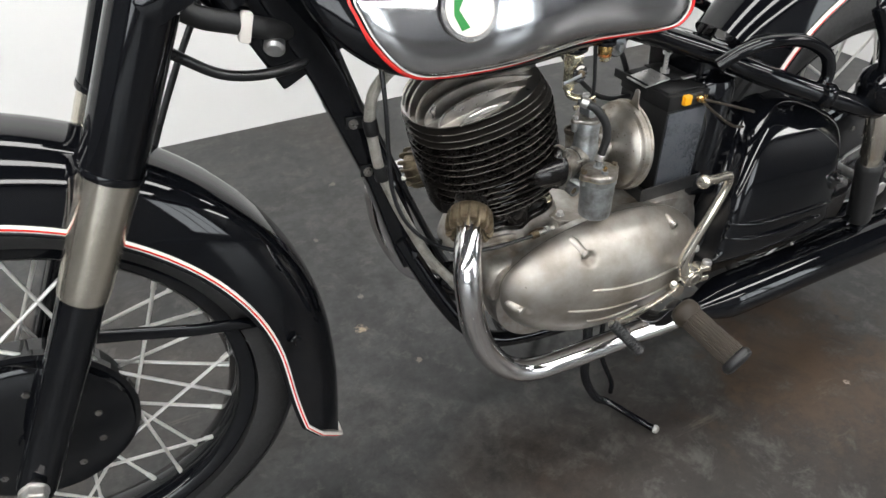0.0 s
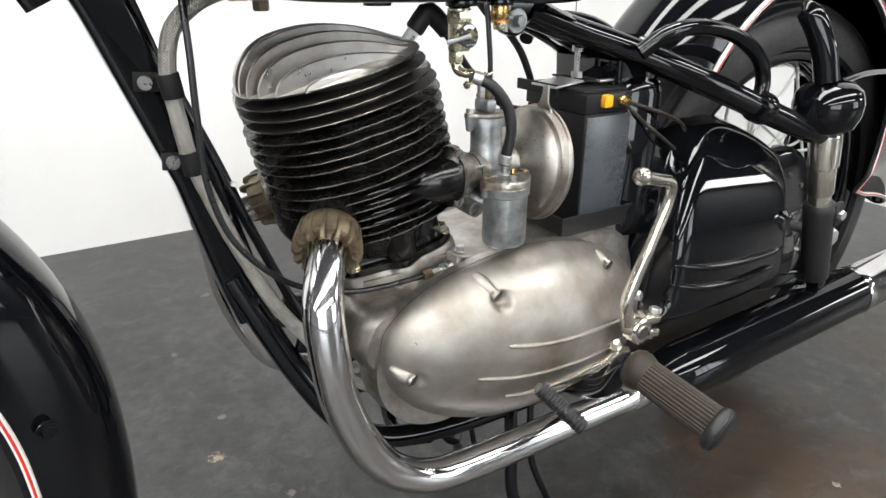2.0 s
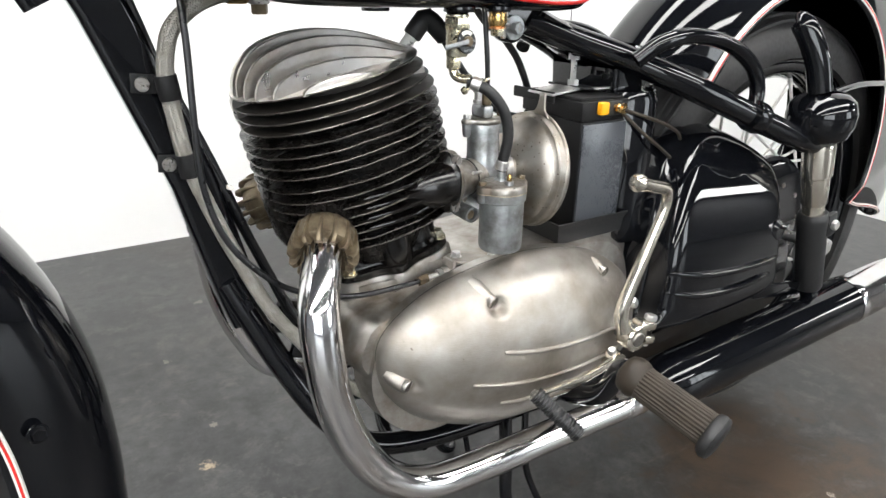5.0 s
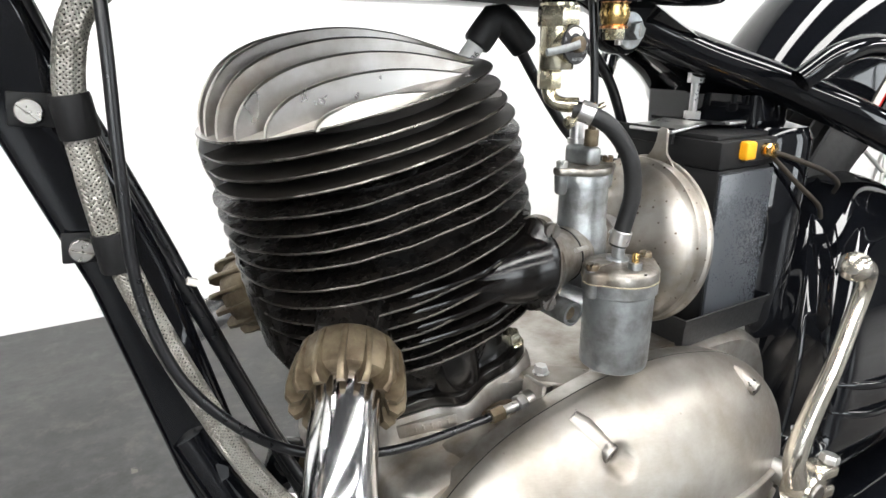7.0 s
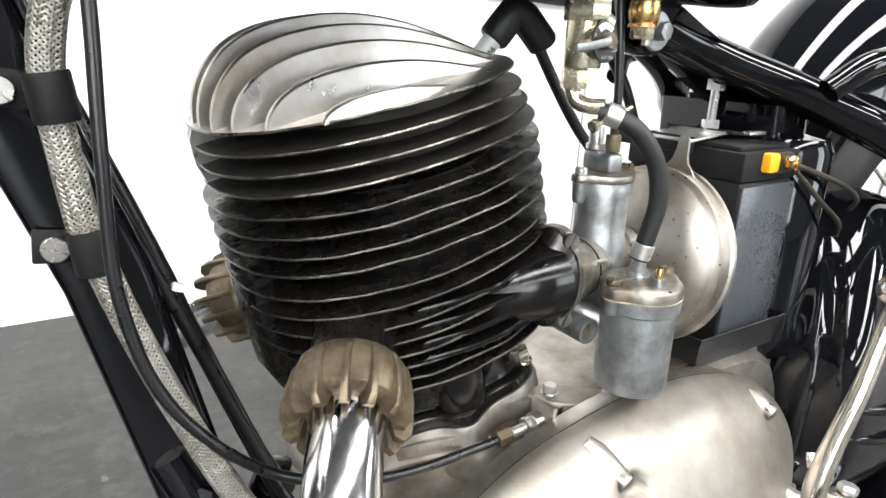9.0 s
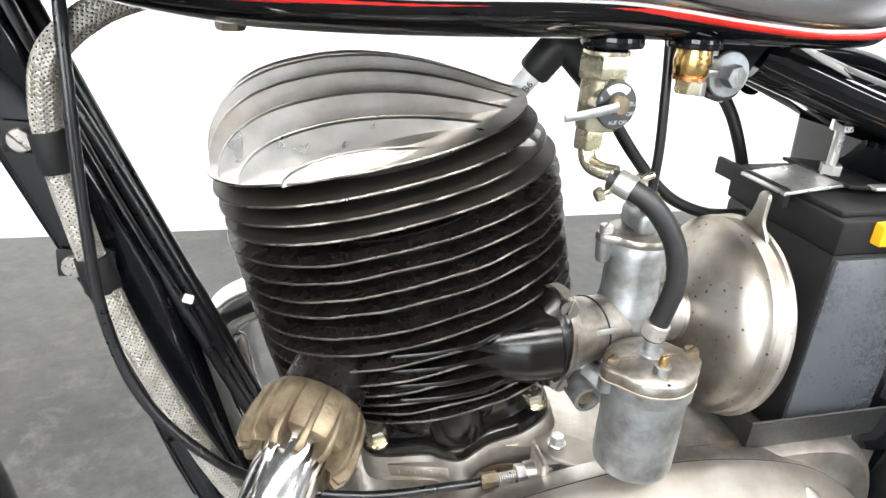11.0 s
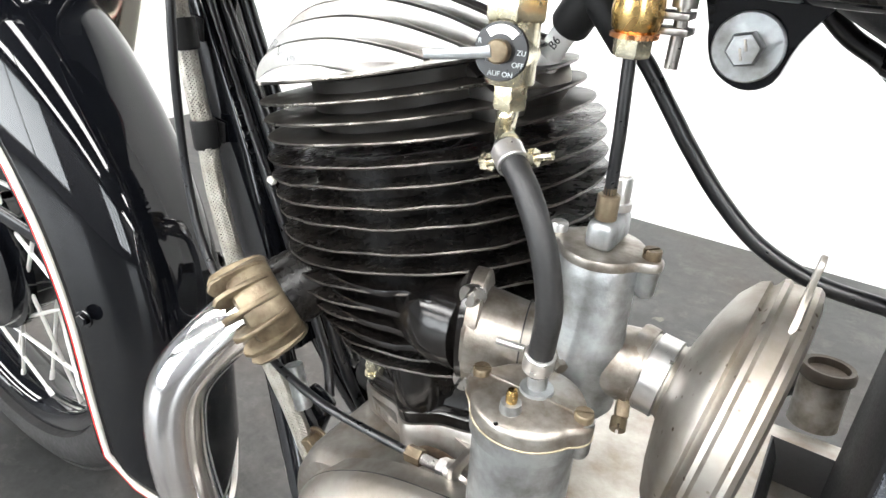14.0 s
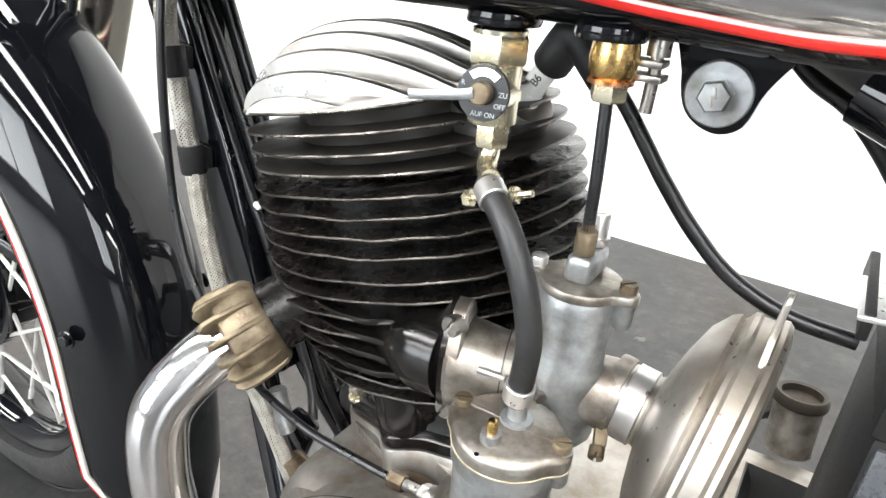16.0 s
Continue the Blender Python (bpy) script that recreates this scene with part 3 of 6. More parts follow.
for x, y in ((0.052, -0.038), (-0.049, -0.030), (0.052, 0.038), (-0.049, 0.030)):
    part("base_nut", hexbolt(CYL @ Matrix.Translation((x, y, -0.1455)), 0.0125, 0.008, 0.0085), PASSIVATE, barrel, "yellow-plated base nut")

# intake passage on the barrel
part("intake_stub", tube([(0.014, -0.026, 0.486), (0.041, -0.050, 0.494), (0.064, -0.0640, 0.5015), (0.0840, -0.0662, 0.504)], lambda t: 0.0222 * (0.50 + 0.50 * min(1.0, 1.35 * t) ** 0.8), 40), OILY, barrel)
# the lower fins run on round the intake passage
for s in (-0.0590, -0.0690, -0.0790, -0.0890):
    e = math.sqrt(0.0220 ** 2 - (s + 0.0747) ** 2)
    web = closed([(-0.034, -0.0660), (-0.014, -0.0760), (0.002, -0.0795), (0.016, -max(0.0805, 0.053 + e)), (0.030, -0.0615 - e), (0.042, -0.0670 - e), (0.049, -0.0672 - e), (0.0535, -0.0640 - e), (0.054, -0.062), (0.040, -0.045), (-0.010, -0.050)], 5)
    part("port_fin", loft([[CYL @ V(p.x, p.y, s + h) for p in inset(web, f)] for h, f in ((-0.0016, 0.96), (-0.0005, 1.0), (0.0005, 1.0), (0.0016, 0.96))]), OILY, barrel)
LIP = at((0.0833, -0.0655, 0.504), (1, 0.30, 0), (0, 0, 1))
lip = closed([(0.0, 0.031), (0.014, 0.020), (0.0195, 0.010), (0.0198, -0.006), (0.014, -0.020), (0.0, -0.031), (-0.014, -0.020), (-0.0198, -0.006), (-0.0195, 0.010), (-0.014, 0.020)], 4)
part("intake_lip", loft([[LIP @ V(p.y, p.x, h) for p in inset(lip, f)] for h, f in ((-0.0100, 0.72), (-0.0062, 0.86), (-0.0042, 0.965), (-0.0036, 1.0), (-0.0008, 1.0))]), OILY, barrel)


# exhaust ports, finned nuts, pipes, silencers
def exhaust(s):
    dirn = V(-0.46, s * 0.78, -0.42).normalized()
    c = V(-0.049, s * 0.074, 0.471)
    part("exhaust_port", tube([c - dirn * 0.055, c - dirn * 0.02, c - dirn * 0.006], lambda t: 0.0215 + 0.001 * t, 28), IRON, barrel)
    m = at(c, dirn)
    nut = part("exhaust_nut", lathe([(0.0, -0.010), (0.0252, -0.010), (0.0268, -0.008), (0.0280, -0.001), (0.0280, 0.008), (0.0268, 0.0145), (0.0240, 0.0165), (0.0190, 0.0165), (0.0, 0.0155)], m, 48), BRONZE, bike, "heat-stained finned bronze exhaust nut")
    for k in range(14):
        a = 2 * math.pi * k / 14
        prof = [(0.018, -0.007), (0.0268, -0.0085), (0.0288, -0.005), (0.0306, 0.005), (0.0314, 0.015), (0.0306, 0.0225), (0.0270, 0.0262), (0.0225, 0.0245), (0.0195, 0.016)]
        rings = []
        for off, f in ((-0.0015, 0.985), (-0.0008, 1.0), (0.0008, 1.0), (0.0015, 0.985)):
            rings.append([m @ (Matrix.Rotation(a, 4, "Z") @ V(r * f, off * (1 + 0.9 * (0.031 - r) / 0.013), h)) for r, h in prof])
        part("nut_fin", loft(rings), BRONZE, nut)
    p = [c + dirn * 0.002, c + dirn * 0.028, V(-0.077, s * 0.122, 0.428), V(-0.078, s * 0.130, 0.388), V(-0.071, s * 0.130, 0.338), V(-0.052, s * 0.130, 0.284),
         V(-0.020, s * 0.130, 0.236), V(0.026, s * 0.130, 0.209), V(0.09, s * 0.131, 0.2035), V(0.20, s * 0.134, 0.206), V(0.31, s * 0.138, 0.209), V(0.37, s * 0.140, 0.213)]
    if s > 0:
        p[2:7] = [q + V(-0.028, 0, 0) for q in p[2:7]]
    pipe = part("exhaust_pipe", tube(p, 0.0176, 32, 12), CHROME, bike, "polished chrome exhaust pipe")
    m = at((0.345, s * 0.140, 0.217), (1, 0, 0.030))
    cut = -0.055
    muf = part("silencer", lathe([(0.0, -0.03), (0.019, -0.03), (0.0205, -0.015), (0.0310, 0.015), (0.0358, 0.035), (0.0368, 0.06), (0.0370, 0.484 + cut), (0.0, 0.484 + cut)], m, 48), BLACK, bike, "black enamelled silencer with chrome tail")
    part("clamp", lathe([(0.0, -0.052), (0.0205, -0.052), (0.0220, -0.049), (0.0220, -0.030), (0.0205, -0.027), (0.0, -0.027)], m, 32), CHROME, muf)
    part("end_cone", lathe([(0.0, 0.482 + cut), (0.0378, 0.482 + cut), (0.0385, 0.485 + cut), (0.0385, 0.497 + cut), (0.0375, 0.50 + cut), (0.0365, 0.56), (0.030, 0.66), (0.020, 0.76), (0.0, 0.76)], m, 48), CHROME, muf, "chrome silencer tail")
    return pipe


exhaust(-1)
exhaust(1)

# outline of the primary cover, shared by the case flange behind it
cov = closed([(-0.012, 0.338), (-0.003, 0.372), (0.039, 0.402), (0.091, 0.417), (0.147, 0.4235), (0.209, 0.419), (0.272, 0.400), (0.322, 0.358), (0.338, 0.309), (0.325, 0.268), (0.280, 0.243), (0.215, 0.228), (0.148, 0.226), (0.088, 0.237), (0.033, 0.265), (0.000, 0.300)], 14)
# crankcase
case_loop = closed([(-0.030, 0.335), (-0.026, 0.364), (-0.005, 0.384), (0.07, 0.395), (0.20, 0.412), (0.31, 0.408), (0.346, 0.34), (0.325, 0.27), (0.25, 0.236), (0.11, 0.246), (0.05, 0.268), (0.004, 0.300)])
case = part("crankcase", loft([[V(p.x, y, p.y) for p in inset(case_loop, f)] for y, f in ((-0.086, 0.95), (-0.080, 0.985), (-0.070, 1.0), (0.070, 1.0), (0.080, 0.985), (0.086, 0.95))]), CAST, bike, "cast aluminium crankcase")
part("crank_housing", lathe([(0.0, 0.0), (0.078, 0.0), (0.0825, 0.003), (0.0830, 0.010), (0.081, 0.022), (0.079, 0.038), (0.0, 0.038)], at((0.062, -0.054, 0.318), (0, -1, 0)), 64), CAST, case)
part("cylinder_seat", loft([[CYL @ V(p.x, p.y, s) for p in inset(foot_pts, f)] for s, f in ((-0.225, 1.16), (-0.195, 1.10), (-0.175, 1.05), (-0.158, 1.03), (-0.1548, 1.01))]), CAST, case)
part("drive_case_top", loft([[V(x, y, z) for x, y, z in ((0.088, -0.072, 0.36 + t), (0.34, -0.072, 0.36 + t), (0.34, 0.06, 0.36 + t), (0.03, 0.06, 0.36 + t), (0.03, -0.040, 0.36 + t), (0.086, -0.056, 0.36 + t))] for t in (0.0, 0.050, 0.056)]), CAST, case)
part("case_flange", loft([[V(p.x, y, p.y) for p in inset(cov, f)] for y, f in ((-0.0790, 1.0), (-0.0796, 1.004), (-0.0905, 1.002))]), CAST, case)
# raised number plate with worn stamped bars, and the oily pocket of the clutch cable
PAD = CYL @ at((-0.030, -0.0485, -0.164), (-0.44, -0.90, 0.0), (0.90, -0.44, 0.0))
pad = part("number_pad", box((0.040, 0.010, 0.008), PAD @ Matrix.Translation((0, 0, -0.003)), 0.0008), CAST, case)
for k in range(6):
    part("stamp_bar", box((0.0016, 0.0045, 0.0006), PAD @ Matrix.Translation((0.0055 * (k - 2.5), 0, 0.0011)), 0.0002), CAST, pad)
part("cable_pocket", lathe([(0.0, 0.0), (0.0110, 0.0), (0.0100, 0.002), (0.007, 0.0042), (0.0, 0.005)], at((0.066, -0.0585, 0.400), (0.0, -0.94, 0.34), (1, 0, 0)) @ Matrix.Diagonal((1.5, 0.6, 1, 1)), 28), STAINED, case, "oil-stained cast pocket")
part("pocket_wall", box((0.004, 0.020, 0.034), Matrix.Translation((0.085, -0.070, 0.406)), 0.0012), CAST, case)

# primary cover, domed, with sunk screws and cast ribs
cov_c = sum(cov, Vector((0, 0))) / len(cov)


def cover_y(f):
    """How far out the cover stands at a fraction f of its outline."""
    return -0.0955 - 0.062 * (1 - min(1.0, f) ** 2.0) ** 0.68


def on_cover(x, z):
    d = Vector((x, z)) - cov_c
    a = math.atan2(d.y, d.x)
    best = min(cov, key=lambda p: abs((math.atan2(p.y - cov_c.y, p.x - cov_c.x) - a + math.pi) % (2 * math.pi) - math.pi))
    return cover_y(d.length / (best - cov_c).length)


rings = [[V(p.x, -0.0905, p.y) for p in inset(cov, 1.0)], [V(p.x, -0.0945, p.y) for p in inset(cov, 1.0)], [V(p.x, -0.0958, p.y) for p in inset(cov, 0.9988)]]
SCREWS = ((0.0985, 0.3965, -0.1248), (0.006, 0.3268, -0.1180), (0.2530, 0.3945, -0.1225))
FINGERS = ((0.0880, -0.1020, 0.4115), (-0.0070, -0.1010, 0.3350), (0.2495, -0.1050, 0.4015))


def dimpled(p, y):
    """Sinks the dome round each cover screw."""
    for sx, sz, sy in SCREWS:
        r = math.hypot(p.x - sx - 0.0040, p.y - sz + 0.0040)
        w = min(1.0, max(0.0, (0.0125 - r) / 0.0060))
        w = w * w * (3 - 2 * w)
        y = y * (1 - w) + max(y, sy - 0.0004) * w
    return y


for f in [0.997, 0.990, 0.98, 0.965, 0.95] + [0.93 - 0.015 * k for k in range(24)] + [0.56 - 0.03 * k for k in range(18)]:
    rings.append([V(p.x, dimpled(p, cover_y(f)), p.y) for p in inset(cov, f)])
cover = part("primary_cover", loft(rings), ALLOY, bike, "satin aluminium primary drive cover", 50)
part("cover_gasket", loft([[V(p.x, y, p.y) for p in inset(cov, 1.0015)] for y in (-0.0905, -0.0912)]), RUBBER, cover)
for (x, z, y), start in zip(SCREWS, FINGERS):
    tip, start = V(x, y, z), V(*start)
    r = 0.0086 if x < 0.2 else 0.0070
    sunk = V(0.0012, 0.0042, -0.0030)
    way = [start.lerp(tip, u) + sunk * u for u in (0.0, 0.3, 0.6, 0.93, 0.96, 0.985, 1.0)]
    part("screw_boss", sweep(bmesh.new(), way, lambda t: r * (0.60 + 0.40 * min(1.0, 5 * t) if t < 0.9 else 0.985 if t < 0.99 else 0.90), 28), ALLOY, cover)
    aim = (tip - start).normalized().lerp(V(0, -1, 0), 0.35)
    part("cover_screw", slotscrew(at(tip + sunk * 0.5 - aim * 0.0002, aim, (0.4, 0, 1)), r * 0.80, 0.0054), SCREWSTEEL, cover, "slotted steel screw")
for pts in (((0.0993, 0.3500), (0.1369, 0.3433), (0.170, 0.3394), (0.2172, 0.3350), (0.255, 0.3300), (0.290, 0.3230)), ((0.0668, 0.3195), (0.1093, 0.3123), (0.1522, 0.3081), (0.2038, 0.3042), (0.2404, 0.3025), (0.280, 0.3000)), ((0.1010, 0.2880), (0.1158, 0.2856), (0.1318, 0.2848), (0.164, 0.2862), (0.185, 0.2880))):
    path = [V(p.x, on_cover(p.x, p.y) - 0.0008, p.y) for p in spline([Vector(q) for q in pts], 6)]
    part("cover_rib", sweep(bmesh.new(), path, lambda t: 0.0025 * min(1, 0.55 + 12 * t), 12), ALLOY, cover)

# ---- carburettor and air filter ----
def eared(r, reach, m, levels):
    """A round plate with two ears opposite one another, lofted through (height, scale) levels."""
    rings = []
    for h, f in levels:
        ring = []
        for k in range(72):
            a = 2 * math.pi * k / 72
            d = min(abs(math.sin(a / 2)), abs(math.cos(a / 2))) * 2
            rad = (r + (reach - r) * math.exp(-(d / 0.30) ** 3)) * f
            ring.append(m @ V(rad * math.cos(a), rad * math.sin(a), h))
        rings.append(ring)
    return loft(rings)


CZ = 0.505
CARB_AT, TAP_AT, PLUG_AT = V(0.0120, 0.0055, -0.0010), V(0.0105, 0.0070, 0.0080), V(0.014, 0.003, 0.0095)
carb = part("carburettor", lathe([(0.0, -0.010), (0.0150, -0.010), (0.0176, -0.006), (0.0176, 0.030), (0.0164, 0.034), (0.0160, 0.064), (0.0170, 0.0605), (0.0170, 0.0680), (0.0166, 0.0686), (0.0, 0.0686)], at((0.1225, -0.058, 0.488)), 48), ZINC, bike, "grey zinc-cast carburettor")
part("intake_tube", tube([(0.073, -0.0710, CZ), (0.10, -0.0640, CZ), (0.1445, -0.0490, CZ - 0.001)], lambda t: 0.0222 - 0.0054 * min(1.0, 1.6 * t), 36), DIRTYZINC, carb)
part("tube_joint", lathe([(0.0, 0.0), (0.0192, 0.0), (0.0192, 0.0006), (0.0, 0.0006)], at((0.096, -0.0652, CZ), (1, 0.30, 0)), 36), RUBBER, carb)
fl = closed([(0.0, 0.031), (0.008, 0.029), (0.014, 0.020), (0.0195, 0.010), (0.0198, -0.006), (0.014, -0.020), (0.008, -0.029), (0.0, -0.031), (-0.008, -0.029), (-0.014, -0.020), (-0.0198, -0.006), (-0.0195, 0.010), (-0.014, 0.020), (-0.008, 0.029)], 4)
fm = at((0.0715, -0.0710, CZ), (1, 0.30, 0), (0, 0, 1))
part("intake_flange", loft([[fm @ V(p.y, p.x, h) for p in inset(fl, f)] for h, f in ((-0.0015, 1.0), (0.0046, 1.0), (0.0058, 0.94))]), DIRTYZINC, carb)
for dz in (0.0235, -0.0235):
    part("flange_screw", slotscrew(at(fm @ V(dz, 0, 0.003) + V(0.001, -0.0085, 0), (-0.25, -1, 0.1), (0.5, 0, 1)), 0.0052, 0.0060), SCREWSTEEL, carb, "slotted flange screw")
cm = at((0.1225, -0.058, 0.5570))
part("top_cap", eared(0.0184, 0.0258, cm, ((0.0, 0.985), (0.0004, 1.0), (0.0032, 1.0), (0.0042, 0.97), (0.0046, 0.90), (0.0052, 0.40))), DIRTYZINC, carb)
for s in (-1, 1):
    part("cap_ear", loft([[cm @ (V(s * 0.0205, 0, 0) + V(g * math.cos(a), g * math.sin(a), h)) for a in np.linspace(0, 2 * math.pi, 14)[:-1]] for h, g in ((-0.013, 0.0030), (-0.0115, 0.0040), (-0.0005, 0.0048))]), ZINC, carb)
    part("ear_web", box((0.010, 0.006, 0.013), cm @ Matrix.Translation((s * 0.0165, 0, -0.0032)), 0.001), ZINC, carb)
    part("cap_screw", slotscrew(cm @ Matrix.Translation((s * 0.0205, 0, 0.0046)) @ Matrix.Rotation(0.9, 4, "Z"), 0.0038, 0.0040), BRONZE if s > 0 else STEEL, carb)
part("cap_tower", box((0.0120, 0.025, 0.013), cm @ Matrix.Translation((0.0, 0.003, 0.0105)), 0.0035, seg=3), ZINC, carb)
part("cable_adjuster", lathe([(0.0, 0.0), (0.0044, 0.0), (0.0046, 0.0006), (0.0046, 0.0098), (0.0042, 0.0104), (0.0026, 0.0106), (0.0026, 0.0135), (0.0, 0.0135)], cm @ Matrix.Translation((0.0, -0.004, 0.0175)), 24, lobes=lambda t, h: 1 + 0.02 * (-1) ** int(t * 24)), BRONZE, carb, "knurled brass cable adjuster")
part("stop_screw", lathe([(0.0, 0.0), (0.0058, 0.0), (0.0058, 0.0032), (0.0044, 0.0034), (0.0046, 0.0130), (0.0040, 0.0142), (0.0030, 0.0142), (0.0026, 0.0132), (0.0, 0.0132)], cm @ Matrix.Translation((0.0, 0.010, 0.0175)), 20), STEEL, carb)
part("jet_tube", lathe([(0.0, 0.0), (0.0080, 0.0), (0.0080, 0.024), (0.0062, 0.0242), (0.0055, 0.018), (0.0, 0.018)], at((0.090, -0.064, 0.473), (0.05, -1, -0.05)), 28), ZINC, carb)
part("jet_plug", lathe([(0.0, 0.0), (0.0055, 0.0), (0.0045, 0.002), (0.0, 0.002)], at((0.0905, -0.0835, 0.472), (0.05, -1, -0.05)), 24), BRONZE, carb)
part("banjo", tube([(0.098, -0.070, 0.478), (0.108, -0.088, 0.474)], 0.0085, 20), ZINC, carb)
part("air_screw", tube([(0.104, -0.083, 0.5135), (0.092, -0.086, 0.5145)], 0.0016, 10), STEEL, carb)

# float bowl with its gasket line, ears, screws and priming pin
BX, BY = 0.117, -0.101
bm_ = at((BX, BY, 0))
bowl = part("float_bowl", lathe([(0.0, 0.437), (0.0195, 0.437), (0.0213, 0.4385), (0.0220, 0.442), (0.0222, 0.488), (0.0238, 0.4895), (0.0240, 0.4975), (0.0, 0.4975)], bm_, 56), ZINC, carb, "grey zinc float bowl")
part("gasket", eared(0.0244, 0.0288, bm_, ((0.4974, 1.0), (0.4981, 1.0))), GASKET, carb, "thin cream paper gasket")
part("bowl_lid", eared(0.0240, 0.0285, bm_, ((0.4981, 1.0), (0.5035, 1.0), (0.5048, 0.97), (0.5056, 0.90), (0.5062, 0.80), (0.5072, 0.30))), DIRTYZINC, carb)
part("vent_hole", lathe([(0.0, 0.0), (0.0010, 0.0), (0.0010, 0.0004), (0.0, 0.0004)], bm_ @ Matrix.Translation((-0.003, -0.0225, 0.5051)), 12), IRON, carb)
for s in (-1, 1):
    em = bm_ @ Matrix.Translation((s * 0.0235, 0.001, 0))
    part("bowl_ear", lathe([(0.0, 0.488), (0.0042, 0.488), (0.0048, 0.490), (0.0048, 0.5055), (0.0, 0.5055)], em, 20), ZINC, carb)
    part("bowl_screw", slotscrew(em @ Matrix.Translation((0, 0, 0.5058)) @ Matrix.Rotation(0.5, 4, "Z"), 0.0040, 0.0034), BRONZE, carb, "rusty slotted screw")
part("lid_rib", box((0.044, 0.0014, 0.0016), bm_ @ Matrix.Translation((0, 0.001, 0.5070)), 0.0005), DIRTYZINC, carb)
pm = bm_ @ Matrix.Translation((-0.002, -0.013, 0.506))
part("pin_boss", lathe([(0.0, 0.0), (0.0046, 0.0), (0.0042, 0.0045), (0.0030, 0.0048), (0.0, 0.0046)], pm, 20), ZINC, carb)
part("priming_pin", lathe([(0.0, 0.004), (0.0024, 0.004), (0.0024, 0.0085), (0.0018, 0.0105), (0.0, 0.0108)], pm, 16), BRASS, carb, "small brass priming pin")
part("fuel_spigot", lathe([(0.0, 0.506), (0.0075, 0.506), (0.0070, 0.5085), (0.0042, 0.509), (0.0042, 0.522), (0.0, 0.522)], bm_ @ Matrix.Translation((0.001, 0.004, 0)), 24), ZINC, carb)

carb.location = CARB_AT

# air filter: neck, clip, domed shell with rolled rims, bracket
NM = at((0.1567, -0.0412, 0.5018), (1, -0.0245, -0.12))
filt = part("air_filter", lathe([(0.0000, 0.0000), (0.0172, 0.0000), (0.0172, 0.0160), (0.0182, 0.0175), (0.0224, 0.0182), (0.0352, 0.0210), (0.0479, 0.0250), (0.0562, 0.0305), (0.0582, 0.0340), (0.0568, 0.0355), (0.0579, 0.0368), (0.0613, 0.0385), (0.0619, 0.0405), (0.0608, 0.0420), (0.0613, 0.0480), (0.0630, 0.0495), (0.0634, 0.0515), (0.0619, 0.0535), (0.0568, 0.0550), (0.0000, 0.0560)], NM, 80), FILTER, bike, "round dull metal air filter with rust specks", 30)
part("clip_band", lathe([(0.0176, 0.005), (0.0186, 0.0055), (0.0186, 0.0145), (0.0176, 0.015)], NM, 48), STEEL, filt)
part("clip_band", lathe([(0.0176, -0.0035), (0.0188, -0.0035), (0.0192, -0.002), (0.0192, 0.0020), (0.0188, 0.0035), (0.0176, 0.0035)], NM, 48), DIRTYZINC, filt)
cl = bmesh.new()
box((0.009, 0.006, 0.009), at((0.158, -0.0565, 0.4865), (0.2, -0.6, -0.5)), 0.001, cl)
join(cl, slotscrew(at((0.159, -0.0620, 0.4830), (0.2, -0.8, -0.4)), 0.0036, 0.0036))
part("clip_screw", cl, BRONZE, filt)
br = closed([(-0.012, -0.004), (-0.011, 0.004), (-0.006, 0.012), (-0.0045, 0.026), (-0.004, 0.034), (0.0, 0.037), (0.004, 0.034), (0.0045, 0.026), (0.007, 0.014), (0.012, 0.004), (0.012, -0.004)], 4)
bmx = Matrix.Translation((0.2105, -0.050, 0.5535)) @ Matrix.Rotation(radians(4), 4, "Y") @ Matrix.Diagonal((0.9, 1.0, 0.72, 1))
part("filter_bracket", loft([[bmx @ V(h, p.x, p.y) for p in inset(br, f)] for h, f in ((-0.0012, 0.96), (-0.0008, 1.0), (0.0010, 1.0), (0.0014, 0.96))]), FILTER, filt, "small pressed steel bracket")

# fuel taps under the tank
tap = part("fuel_tap", lathe([(0.0, 0.6145), (0.0096, 0.6145), (0.0100, 0.6155), (0.0100, 0.640), (0.0, 0.640)], at((0.080, -0.075, 0)), 24), PASSIVATE, bike, "nickel fuel tap with lever")
part("tap_thread", lathe([(0.0, 0.648)] + [(0.0095 + (0.0006 if k % 2 else -0.0004), 0.648 + 0.0008 * k) for k in range(14)] + [(0.0, 0.659)], at((0.080, -0.075, 0)), 28), IRON, tap)
part("tap_nut", lathe([(0.0, 0.638), (0.0118, 0.638), (0.0124, 0.6395), (0.0124, 0.6475), (0.0116, 0.649), (0.0, 0.649)], at((0.080, -0.075, 0)), 6), PASSIVATE, tap)
part("tap_collar", lathe([(0.0, 0.6488), (0.0108, 0.6488), (0.0108, 0.6505), (0.0, 0.6505)], at((0.080, -0.075, 0)), 28), PASSIVATE, tap)
part("outlet_nut", lathe([(0.0, 0.6035), (0.0070, 0.6035), (0.0074, 0.605), (0.0074, 0.613), (0.0068, 0.6145), (0.0, 0.6145)], at((0.079, -0.071, 0)), 6), PASSIVATE, tap)
part("elbow", tube([(0.079, -0.0705, 0.609), (0.079, -0.0708, 0.6025), (0.0797, -0.0738, 0.5972), (0.0828, -0.0792, 0.5948), (0.0885, -0.0865, 0.5948)], 0.0043, 18), PASSIVATE, tap)
dm = at((0.0820, -0.0870, 0.6280), (0.12, -0.98, 0.10), (0, 0, 1))
part("tap_stem", lathe([(0.0, -0.016), (0.0096, -0.016), (0.0096, -0.001), (0.0, -0.001)], dm, 28), PASSIVATE, tap)
